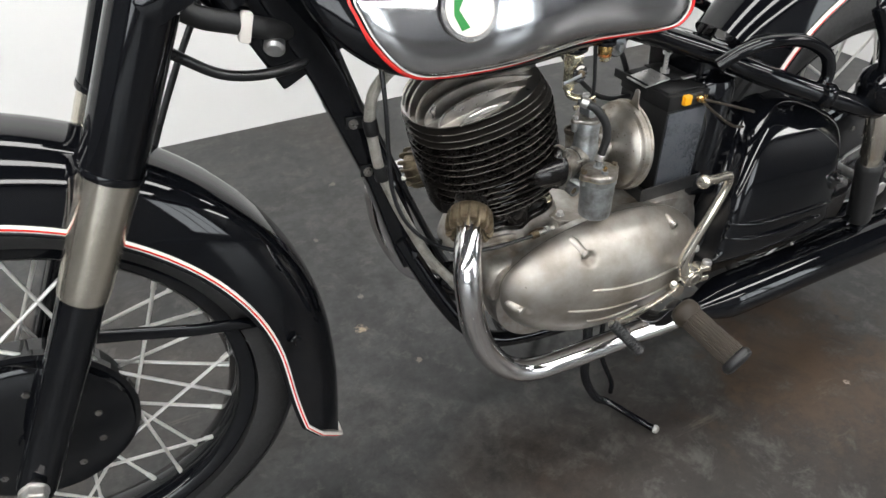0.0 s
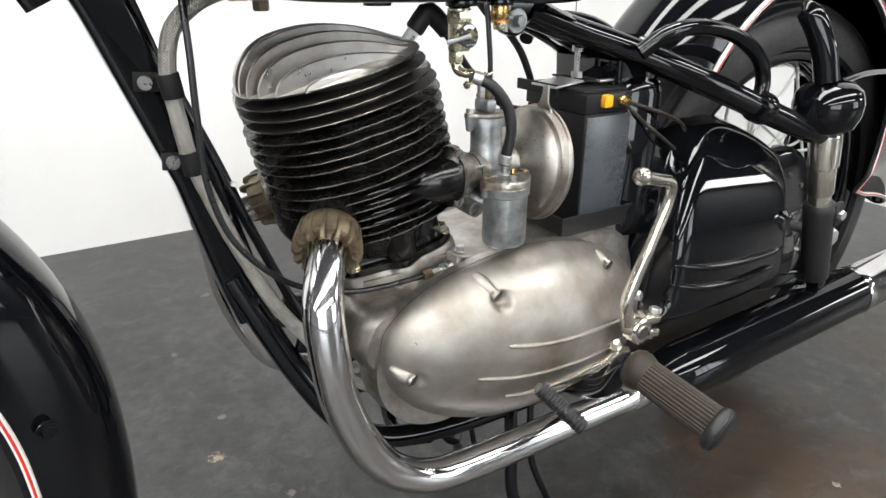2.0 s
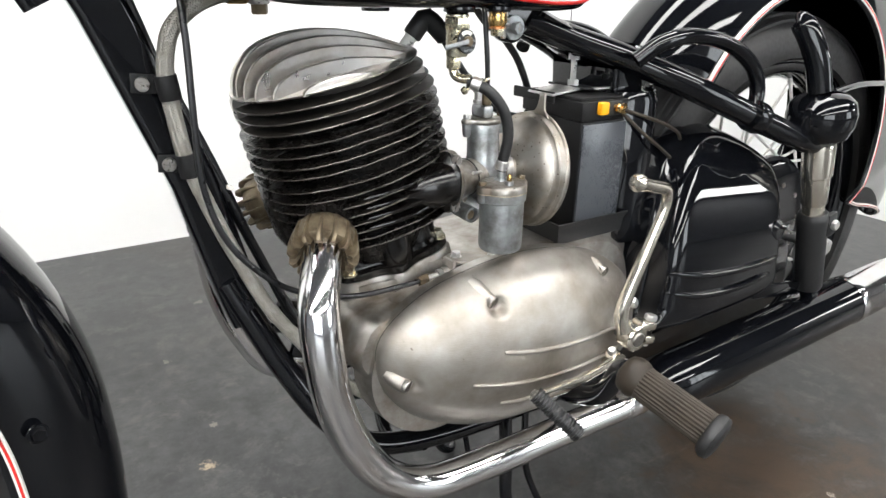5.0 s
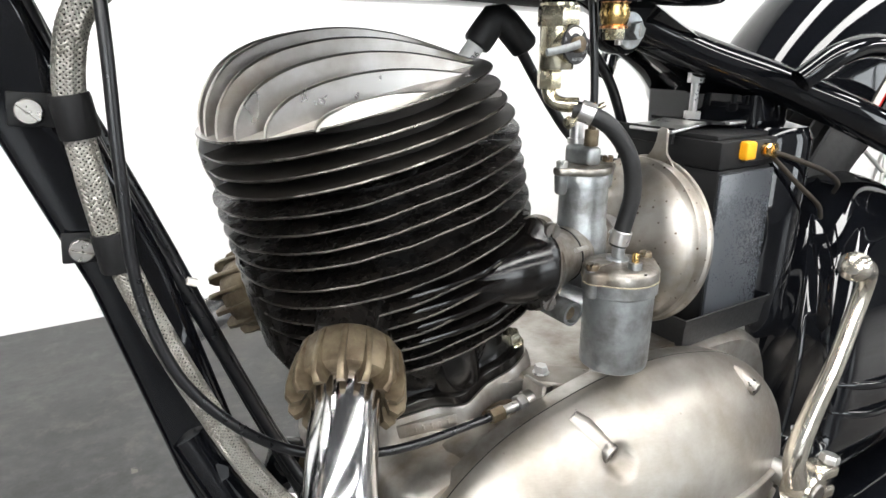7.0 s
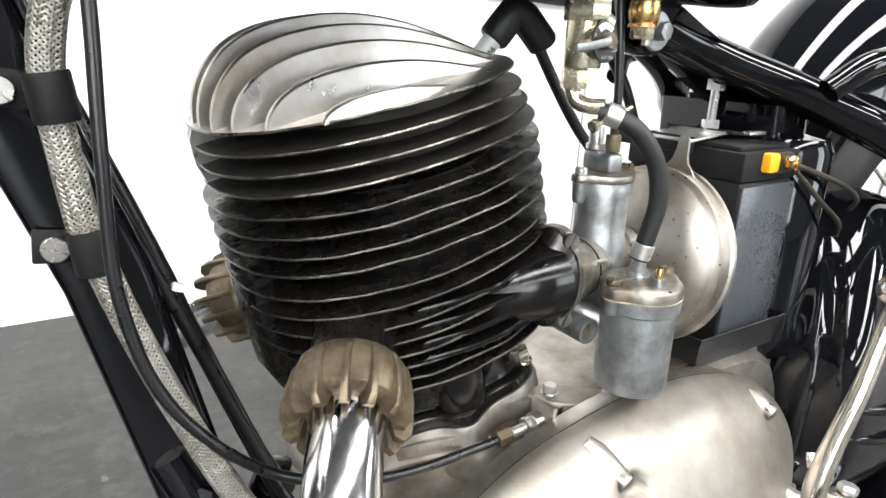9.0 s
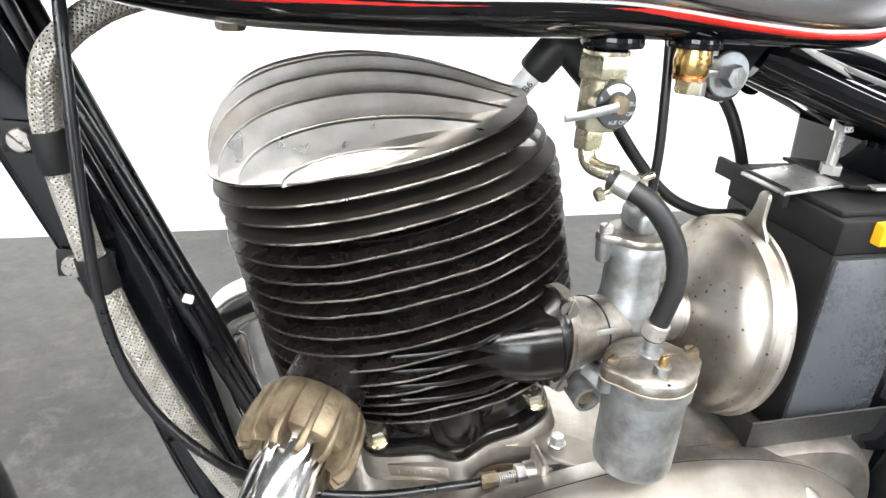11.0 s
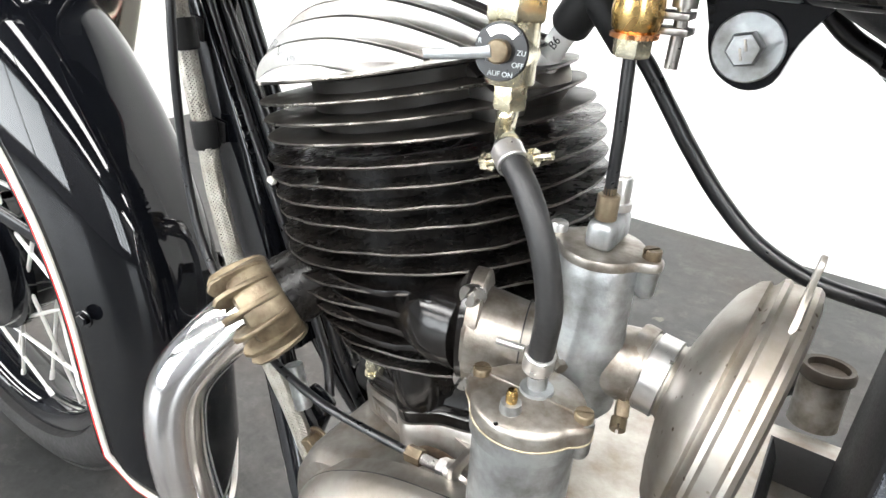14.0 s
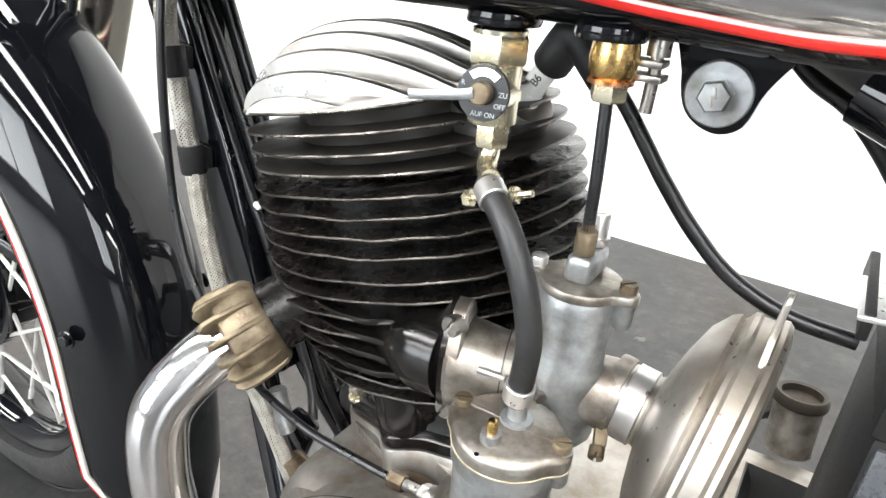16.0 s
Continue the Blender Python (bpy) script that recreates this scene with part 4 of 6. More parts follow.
dial = part("tap_dial", lathe([(0.0, 0.0), (0.0104, 0.0), (0.0108, 0.0006), (0.0104, 0.0014), (0.0, 0.0014)], dm, 36), CABLE, tap, "black tap dial with pale lettering")
arcs = [(0.0062 * math.cos(a), 0.0062 * math.sin(a)) for a in np.linspace(-0.75, 0.75, 9)] + [(0.0094 * math.cos(a), 0.0094 * math.sin(a)) for a in np.linspace(0.75, -0.75, 9)]
part("dial_mark", loft([[dm @ V(p[0], p[1], h) for p in arcs] for h in (0.0013, 0.0017)]), WHITE, tap)
part("tap_hub", lathe([(0.0, 0.001), (0.0044, 0.001), (0.0044, 0.0050), (0.0038, 0.0056), (0.0, 0.0056)], dm, 24), BRONZE, tap)
lev = [dm @ V(x, y, 0.0056) for x, y in ((0.0, 0.002), (-0.0010, 0.006), (-0.0024, 0.014), (-0.0036, 0.022), (-0.0044, 0.029))]
part("tap_lever", sweep(bmesh.new(), spline(lev, 4), lambda t: 0.0023 - 0.0003 * t, 14, squash=0.4, hint=(0, 0, 1)), ZINC, tap)


def lettering(body, m, size, mat, parent):
    """Raised flat lettering as its own mesh."""
    cu = bpy.data.curves.new("lettering", "FONT")
    cu.body, cu.size, cu.extrude, cu.align_x, cu.align_y = body, size, 0.00012, "CENTER", "CENTER"
    tmp = new("tmp", cu)
    me = bpy.data.meshes.new_from_object(tmp)
    bpy.data.objects.remove(tmp)
    me.materials.clear()
    me.materials.append(mat)
    ob = new("lettering", me)
    ob.parent = parent
    ob.matrix_basis = m
    return ob


for text, x, y, r in (("AUF ON", -0.0080, -0.001, 0.0), ("ZU", 0.0002, -0.0082, 0.0), ("OFF", -0.0042, -0.0074, 0.0), ("R", 0.0028, 0.0084, 0.0)):
    lettering(text, dm @ Matrix.Translation((x, y, 0.0015)) @ Matrix.Rotation(-math.pi / 2, 4, "Z"), 0.0027, ZINC, tap)
lettering("B6", plug_m @ Matrix.Translation((0, -0.00635, 0.0235)) @ Matrix.Rotation(math.pi / 2, 4, "X") @ Matrix.Rotation(math.pi / 2, 4, "Z"), 0.006, RUBBER, plug)

brass = part("drain_plug", lathe([(0.0, 0.637), (0.0068, 0.637), (0.0083, 0.6395), (0.0090, 0.6445), (0.0083, 0.6495), (0.0080, 0.6520), (0.0, 0.6520)], at((0.122, -0.070, 0)), 36), BRASS, bike, "brass drain fitting under the tank")
part("copper_washer", lathe([(0.0, 0.6360), (0.0084, 0.6360), (0.0084, 0.6376), (0.0, 0.6376)], at((0.122, -0.070, 0)), 32), COPPER, brass)
part("copper_washer", lathe([(0.0, 0.6508), (0.0090, 0.6508), (0.0090, 0.6522), (0.0, 0.6522)], at((0.122, -0.070, 0)), 32), COPPER, brass)
part("plug_hex", lathe([(0.0, 0.6295), (0.0062, 0.6295), (0.0068, 0.631), (0.0068, 0.6362), (0.0, 0.6362)], at((0.122, -0.070, 0)), 6), PASSIVATE, brass)
part("plug_neck", lathe([(0.0, 0.6515), (0.0082, 0.6515), (0.0082, 0.660), (0.0, 0.660)], at((0.122, -0.070, 0)), 28), RUBBER, brass)

tap.location = TAP_AT
brass.location = PLUG_AT

# fuel hose with clamps
hp = spline([(0.0858, -0.0840, 0.5965), (0.0920, -0.0905, 0.5945), (0.1040, -0.0980, 0.586), (0.1155, -0.1030, 0.5685), (0.1208, -0.1030, 0.547), (0.1196, -0.1000, 0.5275), (0.1175, -0.0978, 0.5120)], 8)
hose = part("fuel_hose", sweep(bmesh.new(), hp, 0.0053, 20), RUBBER, bike, "black rubber fuel hose with clamps")
for i, (f, mat) in enumerate(((7, STEEL), (45, STEEL))):
    d = (hp[f + 1] - hp[f - 1]).normalized()
    hm = at(hp[f], d)
    part("hose_clamp", lathe([(0.0, -0.0045), (0.0060, -0.0045), (0.0064, -0.004), (0.0064, 0.004), (0.0060, 0.0045), (0.0, 0.0045)], hm, 28), mat, hose)
    sm = hm @ Matrix.Rotation(-0.9 if i else -1.1, 4, "Z") @ Matrix.Translation((0.0075, 0, 0)) @ Matrix.Rotation(math.pi / 2, 4, "X")
    sc = tube([sm @ V(0, 0, -0.005), sm @ V(0, 0, 0.006)], 0.0013, 10)
    join(sc, hexbolt(sm @ Matrix.Translation((0, 0, -0.006)), 0.005, 0.003))
    if not i:
        bc = hp[f + 2] + V(0, 0.0062, 0)
        sc = tube([bc + V(-0.013, -0.002, -0.004), bc + V(0.014, -0.002, 0.005)], 0.0017, 12)
        join(sc, hexbolt(at(bc + V(-0.012, -0.002, -0.0037), (-0.94, 0, -0.33)), 0.0068, 0.0034))
        join(sc, lathe([(0.0, 0.0), (0.0034, 0.0), (0.0036, 0.001), (0.0036, 0.0028), (0.0, 0.0030)], at(bc + V(0.0052, -0.002, 0.0020), (0.94, 0, 0.33)), 6))
        join(sc, box((0.011, 0.0042, 0.0060), Matrix.Translation(bc + V(0, -0.001, 0)), 0.0008))
    part("clamp_screw", sc, PASSIVATE if not i else SCREWSTEEL, hose)

hose.location = (CARB_AT + TAP_AT) / 2

# ---- battery ----
bat = part("battery", box((0.070, 0.100, 0.1325), Matrix.Translation((0.2835, -0.023, 0.4818)), 0.003), BATLID, bike, "dark grey plastic battery in a tray")
part("side_panel", box((0.066, 0.003, 0.126), Matrix.Translation((0.2835, -0.0735, 0.482)), 0.0012), PLASTIC, bat)
part("battery_lid", box((0.072, 0.102, 0.021), Matrix.Translation((0.2835, -0.023, 0.5585)), 0.002), BATLID, bat)
part("lid_top", box((0.064, 0.092, 0.005), Matrix.Translation((0.2825, -0.022, 0.5705)), 0.002), BATLID, bat)
part("terminal_recess", box((0.030, 0.006, 0.015), Matrix.Translation((0.288, -0.0745, 0.5605)), 0.001), RUBBER, bat)
part("yellow_cap", box((0.0125, 0.010, 0.0135), Matrix.Translation((0.2755, -0.0755, 0.5615)), 0.002), YELLOW, bat, "yellow plastic terminal cap")
tb_ = bmesh.new()
join(tb_, hexbolt(at((0.294, -0.0775, 0.561), (0.1, -1, 0)), 0.009, 0.006))
part("terminal_bolt", tb_, BRASS, bat)
part("battery_tray", loft([[V(0.2725 + sx * (0.049 + e), -0.025 + sy * (0.0535 + e), z) for sx, sy in ((-1, -1), (1, -1), (1, 1), (-1, 1))] for z, e in ((0.412, -0.004), (0.414, 0.0), (0.430, 0.0015), (0.4388, 0.0050), (0.4394, 0.0040), (0.4300, -0.0008), (0.4155, -0.0025))]), RUBBER, bat, "black rubber battery tray")
part("hold_down", box((0.044, 0.042, 0.0025), Matrix.Translation((0.2565, -0.018, 0.5755)) @ Matrix.Rotation(radians(-6), 4, "Y"), 0.0008), STEEL, bat, "plated hold-down bracket")
part("hold_down_arm", box((0.040, 0.060, 0.0025), Matrix.Translation((0.295, -0.014, 0.5765)) @ Matrix.Rotation(radians(6), 4, "Y"), 0.0008), BATLID, bat)
part("hold_down_arm", box((0.022, 0.008, 0.0025), Matrix.Translation((0.302, -0.044, 0.5775)), 0.0008), STEEL, bat)
part("hold_down_lip", box((0.004, 0.070, 0.012), Matrix.Translation((0.2385, -0.003, 0.5700)), 0.001), BATLID, bat)
part("tie_rod", tube([(0.281, -0.020, 0.574), (0.276, -0.024, 0.625)], 0.0032, 14), STEEL, bat)
part("rod_nut", lathe([(0.0, -0.004), (0.0065, -0.004), (0.0065, 0.004), (0.0, 0.004)], at((0.281, -0.020, 0.5815)), 6), STEEL, bat)
part("rod_nut", lathe([(0.0, -0.004), (0.0065, -0.004), (0.0065, 0.004), (0.0, 0.004)], at((0.277, -0.023, 0.612)), 6), STEEL, bat)
part("rod_sleeve", tube([(0.2765, -0.0260, 0.614), (0.2735, -0.034, 0.640)], 0.0062, 16), BLACK, bat)
for pts in (((0.298, -0.080, 0.560), (0.317, -0.086, 0.554), (0.352, -0.094, 0.542), (0.385, -0.090, 0.528), (0.412, -0.075, 0.514)), ((0.298, -0.080, 0.558), (0.312, -0.086, 0.545), (0.326, -0.090, 0.533), (0.353, -0.094, 0.514), (0.398, -0.075, 0.493))):
    part("battery_lead", tube(pts, 0.0020, 10), PEGRUBBER, bat, "grey-black battery lead")
part("lead_eye", lathe([(0.0, -0.001), (0.006, -0.001), (0.006, 0.001), (0.0, 0.001)], at((0.302, -0.082, 0.560), (0.3, -1, 0.1)), 20), BRASS, bat)

# ---- kick starter, gear pedal, foot pegs ----
kick = part("kick_starter", sweep(bmesh.new(), spline([(0.214, -0.193, 0.5155), (0.240, -0.185, 0.507), (0.270, -0.175, 0.498), (0.281, -0.171, 0.489), (0.281, -0.169, 0.470), (0.262, -0.171, 0.432), (0.249, -0.169, 0.398), (0.239, -0.168, 0.366), (0.246, -0.168, 0.342)], 6), lambda t: 0.0064 + 0.0026 * max(0.0, t - 0.6) / 0.4, 20, squash=0.9), NICKEL, bike, "worn nickel kick starter lever")
part("lever_ball", lathe([(0.0, -0.0085), (0.005, -0.0072), (0.0085, -0.002), (0.0085, 0.003), (0.005, 0.0075), (0.0, 0.0085)], at((0.209, -0.1945, 0.517), (-0.9, -0.2, 0.3)), 24), NICKEL, kick)
part("lever_eye", lathe([(0.0, -0.010), (0.0130, -0.010), (0.0150, -0.008), (0.0150, 0.008), (0.0130, 0.010), (0.0, 0.010)], at((0.262, -0.166, 0.329), (0.0, -1, 0.0)), 32), NICKEL, kick)
for k, dz in enumerate((0.0085, -0.0085)):
    part("clamp_lug", box((0.024, 0.018, 0.0100), Matrix.Translation((0.279, -0.167, 0.331 + dz)) @ Matrix.Rotation(radians(14), 4, "Y"), 0.003, seg=3), NICKEL, kick)
part("clamp_gap", box((0.020, 0.014, 0.0075), Matrix.Translation((0.277, -0.166, 0.331)) @ Matrix.Rotation(radians(14), 4, "Y"), 0.001), IRON, kick)
part("pinch_bolt", hexbolt(at((0.284, -0.170, 0.345), (0.2, 0, 1)), 0.012, 0.006), STEEL, kick)
part("pinch_stud", tube([(0.284, -0.170, 0.346), (0.281, -0.170, 0.314)], 0.0030, 12), STEEL, kick)
part("shaft_end", lathe([(0.0, 0.0), (0.0082, 0.0), (0.0082, 0.0105), (0.0072, 0.0115), (0.0, 0.0110)], at((0.262, -0.166, 0.329), (0.0, -1, 0.0)), 24), SCREWSTEEL, kick)
part("kick_shaft", tube([(0.268, -0.10, 0.326), (0.268, -0.172, 0.326)], 0.009, 20), STEEL, kick)
part("shaft_nut", hexbolt(at((0.286, -0.140, 0.352), (0.4, -1, 0.3)), 0.011, 0.006), STEEL, kick)

gear = part("gear_pedal", sweep(bmesh.new(), spline([(0.098, -0.200, 0.3295), (0.115, -0.194, 0.321), (0.150, -0.184, 0.3115), (0.185, -0.174, 0.3045), (0.215, -0.166, 0.301), (0.246, -0.158, 0.298)], 6), lambda t: 0.0062 - 0.0008 * t, 18, squash=0.8), NICKEL, bike, "nickel gear pedal with rubber toe piece")
gi, go = V(0.100, -0.199, 0.330), V(0.1245, -0.236, 0.298)
part("pedal_rubber", sweep(bmesh.new(), [gi.lerp(go, k / 66) for k in range(67)], lambda t: 0.0077 + (0.0005 if int(t * 66 + 0.5) % 4 < 2 else -0.0005) if t < 0.97 else 0.0058, 20), RUBBER, gear, "ribbed black rubber toe piece")
part("pedal_boss", lathe([(0.0, -0.012), (0.010, -0.012), (0.011, -0.010), (0.011, 0.010), (0.009, 0.012), (0.0, 0.012)], at((0.252, -0.150, 0.297), (0, 1, 0)), 24), NICKEL, gear)
part("pedal_bolt", hexbolt(at((0.246, -0.155, 0.307), (-0.2, -0.3, 1)), 0.009, 0.006), STEEL, gear)
part("pedal_shaft", tube([(0.252, -0.07, 0.297), (0.252, -0.152, 0.297)], 0.007, 16), STEEL, gear)

for s in (-1, 1):
    a, b = V(0.196, s * 0.230, 0.3345), V(0.2165, s * 0.316, 0.3105)
    d = (b - a).normalized()
    m = at(a, d)
    L = (b - a).length
    peg = part("footpeg", lathe([(0.0, 0.004), (0.0155, 0.004), (0.0165, 0.010)] + [(0.0168, L * 0.86)] + [(0.015, L * 0.88), (0.0, L * 0.88)], m, 112,
                                lobes=lambda t, h: 1.0 + (0.035 if (t * 28) % 1 < 0.5 else -0.03)), PEGRUBBER, bike, "ribbed brown-black rubber footpeg", 25)
    part("peg_collar", lathe([(0.0, -0.014), (0.010, -0.0135), (0.0165, -0.010), (0.0196, -0.004), (0.0200, 0.002), (0.0190, 0.006), (0.0170, 0.010), (0.0, 0.010)], m, 36), PEGRUBBER, peg)
    part("peg_head", lathe([(0.0, L * 0.86), (0.0178, L * 0.86), (0.0200, L * 0.875), (0.0218, L * 0.905), (0.0222, L * 0.935), (0.0212, L * 0.965), (0.0216, L * 0.975), (0.0200, L * 0.995), (0.0150, L * 1.012), (0.0, L * 1.018)], m, 40, lobes=lambda t, h: 1 + 0.10 * math.cos(2 * math.pi * (t - 0.5))), RUBBER, peg, "dark rubber end of the footpeg")
    part("peg_arm", tube([a + d * 0.02, a - d * 0.012, V(0.192, s * 0.195, 0.296), V(0.200, s * 0.140, 0.262), V(0.215, s * 0.08, 0.245)], 0.0105, 18), BLACK, peg)

# ---- wheels ----
FWX, FWZ, RWX, RWZ = -0.602, 0.317, 0.690, 0.338


def wheel(cx, cz, R, name):
    m = at((cx, 0, cz), (0, 1, 0))
    prof = [(0.232, -0.020), (0.234, -0.026), (0.240, -0.030), (0.2535, -0.031), (0.2545, -0.029), (0.250, -0.026), (0.244, -0.020), (0.238, 0.0), (0.244, 0.020), (0.250, 0.026), (0.2545, 0.029), (0.2535, 0.031), (0.240, 0.030), (0.234, 0.026), (0.232, 0.020), (0.226, 0.010), (0.225, 0.0), (0.226, -0.010), (0.232, -0.020)]
    rim = part(name, lathe(prof, m, 96, cap=False), BLACK, bike, "spoked wheel with black rim")
    tyre = []
    for k in range(21):
        a = -0.35 + (math.pi + 0.7) * k / 20
        tyre.append((0.272 + (R - 0.272) * math.sin(a), -0.042 * math.cos(a)))
    part("tyre", lathe(tyre + [tyre[0]], m, 120, cap=False), TYRE, rim, "black ribbed tyre")
    for h in (-0.026, -0.012, 0.012, 0.026):
        r = 0.272 + (R - 0.272) * math.sqrt(max(0, 1 - (h / 0.042) ** 2))
        part("tread_rib", lathe([(r - 0.002, h - 0.004), (r + 0.0022, h - 0.0035), (r + 0.0022, h + 0.0035), (r - 0.002, h + 0.004)], m, 96, cap=False), TYRE, rim)
    part("hub", lathe([(0.0, -0.056), (0.016, -0.056), (0.018, -0.052), (0.062, -0.050), (0.098, -0.047), (0.104, -0.044), (0.106, -0.034), (0.112, -0.032), (0.112, -0.022), (0.104, -0.020), (0.100, 0.012), (0.040, 0.024), (0.038, 0.042), (0.046, 0.044), (0.046, 0.050), (0.018, 0.052), (0.0, 0.056)], m, 64), BLACK, rim, "black drum brake hub")
    for k in range(10):
        a = 2 * math.pi * k / 10 + 0.2
        part("hub_bolt", hexbolt(m @ Matrix.Translation((0.070 * math.cos(a), 0.070 * math.sin(a), -0.047)) @ Matrix.Rotation(math.pi, 4, "X"), 0.008, 0.004), SCREWSTEEL, rim)
    for i in range(36):
        side = 1 if i % 2 else -1
        a = 2 * math.pi * i / 36
        sw = 0.75 * (1 if (i // 2) % 2 else -1)
        o = V(cx + 0.232 * math.cos(a), side * 0.008, cz + 0.232 * math.sin(a))
        r = 0.109 if side < 0 else 0.043
        q = V(cx + r * math.cos(a + sw), side * (0.027 if side < 0 else 0.046), cz + r * math.sin(a + sw))
        b = sweep(bmesh.new(), [q, q.lerp(o, 0.92)], 0.0023, 8)
        sweep(b, [q.lerp(o, 0.90), o], 0.0033, 8)
        part("spoke", b, SPOKE, rim)
    part("axle", tube([(cx, -0.13, cz), (cx, 0.13, cz)], 0.008, 20), STEEL, rim)
    part("axle_nut", hexbolt(at((cx, -0.128, cz), (0, -1, 0)), 0.024, 0.012, 0.015), STEEL, rim)
    return rim


wheel(FWX, FWZ, 0.317, "front_wheel")
wheel(RWX, RWZ, 0.317, "rear_wheel")


def mudguard(cx, cz, a0, a1, name, crown, edge, half, tail, flare):
    """A deep valanced mudguard round a wheel from angle a0 to a1, its tail at a0 rounded off."""
    prof = []
    for k in range(21):
        u = -1 + 2 * k / 20
        prof.append((half * math.copysign(abs(u) ** 0.82, u), crown - (crown - edge) * abs(u) ** 2.8))
    n = 90
    grid = []
    for i in range(n + 1):
        row = []
        for y, r in prof:
            v = abs(y / half) ** (2.8 / 0.82)
            start = a0 + tail * (1 - math.sqrt(max(0.0, 1 - (y / half) ** 2)))
            deg = start + (a1 - start) * (i / n) ** 1.3
            dl = max(0.0, 4 - deg)
            if not flare:
                ux, uz = math.cos(radians(deg)), math.sin(radians(deg))
                along = -0.035 * ux + 0.112 * uz
                r = crown - (crown - along - math.sqrt(0.238 ** 2 - 0.0138 + along * along)) * v
            top = 0.036 * (dl / 33.5) ** 2.2 + (0.006 * (max(0.0, dl - 26.0) / 8.0) ** 1.5 if flare else 0.0)
            rr = min(crown + top - 0.006 * v, r + 0.72e-5 * dl ** 2.6 * v + top * (1 - v)) if flare else r
            q = 0.46 + 0.54 * min(1.0, max(0.0, deg - a0) / 10.0) ** 0.8 if flare else 0.5 + 0.5 * min(1.0, (deg - a0) / 22.0) ** 0.7
            row.append(V(cx + rr * math.cos(radians(deg)), y * q, cz + rr * math.sin(radians(deg))))
        grid.append(row)
    bm = bmesh.new()
    vs = [[bm.verts.new(p) for p in row] for row in grid]
    for r0, r1 in zip(vs, vs[1:]):
        for k in range(len(prof) - 1):
            bm.faces.new((r0[k], r0[k + 1], r1[k + 1], r1[k]))
    bmesh.ops.remove_doubles(bm, verts=bm.verts[:], dist=0.00005)
    bmesh.ops.recalc_face_normals(bm, faces=bm.faces[:])
    bmesh.ops.solidify(bm, geom=bm.faces[:], thickness=0.0022)
    g = part(name, bm, BLACK, bike, "black enamelled mudguard with red and cream pinstripe", 60)
    # the bead and pinstripe run along one edge, round the tail and back along the other
    edge_l = [row[0] for row in grid]
    edge_r = [row[-1] for row in grid]
    rim_path = [edge_l[0]]
    for p in list(reversed(edge_l)) + grid[0] + edge_r:
        if not rim_path or (p - rim_path[-1]).length > 0.003:
            rim_path.append(p)
    rim_path = rim_path[1:]
    def lift(p, inward, out):
        rad = V(p.x - cx, 0, p.z - cz).normalized()
        return p + rad * inward + V(0, math.copysign(out, p.y) if abs(p.y) > 0.01 else 0, 0)
    part("edge_bead", sweep(bmesh.new(), rim_path, 0.0032, 10), BLACK, g)
    part("cream_pinstripe", sweep(bmesh.new(), [lift(p, 0.0050, 0.0003) for p in rim_path], 0.0034, 8), WHITE, g, "cream pinstripe")
    part("red_pinstripe", sweep(bmesh.new(), [lift(p, 0.0052, 0.0027) for p in rim_path], 0.0013, 8), RED, g, "red pinstripe")
    return g


front_guard = mudguard(-0.622, 0.312, -33.0, 165, "front_mudguard", 0.384, 0.3060, 0.073, 13.0, True)
rear_guard = mudguard(RWX, RWZ, -8, 138, "rear_mudguard", 0.425, 0.345, 0.076, 14, False)
for s in (-1, 1):
    part("mudguard_bolt", hexbolt(at((-0.291, s * 0.0715, 0.357), (0.25, s, 0.1)), 0.010, 0.004, 0.008), BLACK, front_guard)
    part("mudguard_stay", sweep(bmesh.new(), [V(-0.52, s * 0.088, 0.478), V(-0.40, s * 0.072, 0.424), V(-0.330, s * 0.045, 0.384)], 0.0085, 14, squash=0.5), BLACK, front_guard)
    part("rear_stay", tube([(0.640, s * 0.125, 0.560), (0.74, s * 0.105, 0.562), (0.872, s * 0.076, 0.553)], 0.005, 12), BLACK, rear_guard)
    part("stay_bolt", hexbolt(at((0.872, s * 0.077, 0.553), (0, s, 0.1)), 0.010, 0.006), STEEL, rear_guard)
    part("rear_strut", sweep(bmesh.new(), spline([V(0.571, s * 0.100, 0.6495), V(0.5715, s * 0.102, 0.648), V(0.576, s * 0.112, 0.634), V(0.586, s * 0.125, 0.602), V(0.594, s * 0.132, 0.565)], 8), lambda t: 0.0055 + 0.009 * min(1.0, 2.6 * t) ** 0.5, 20, squash=0.75), BLACK, rear_guard)

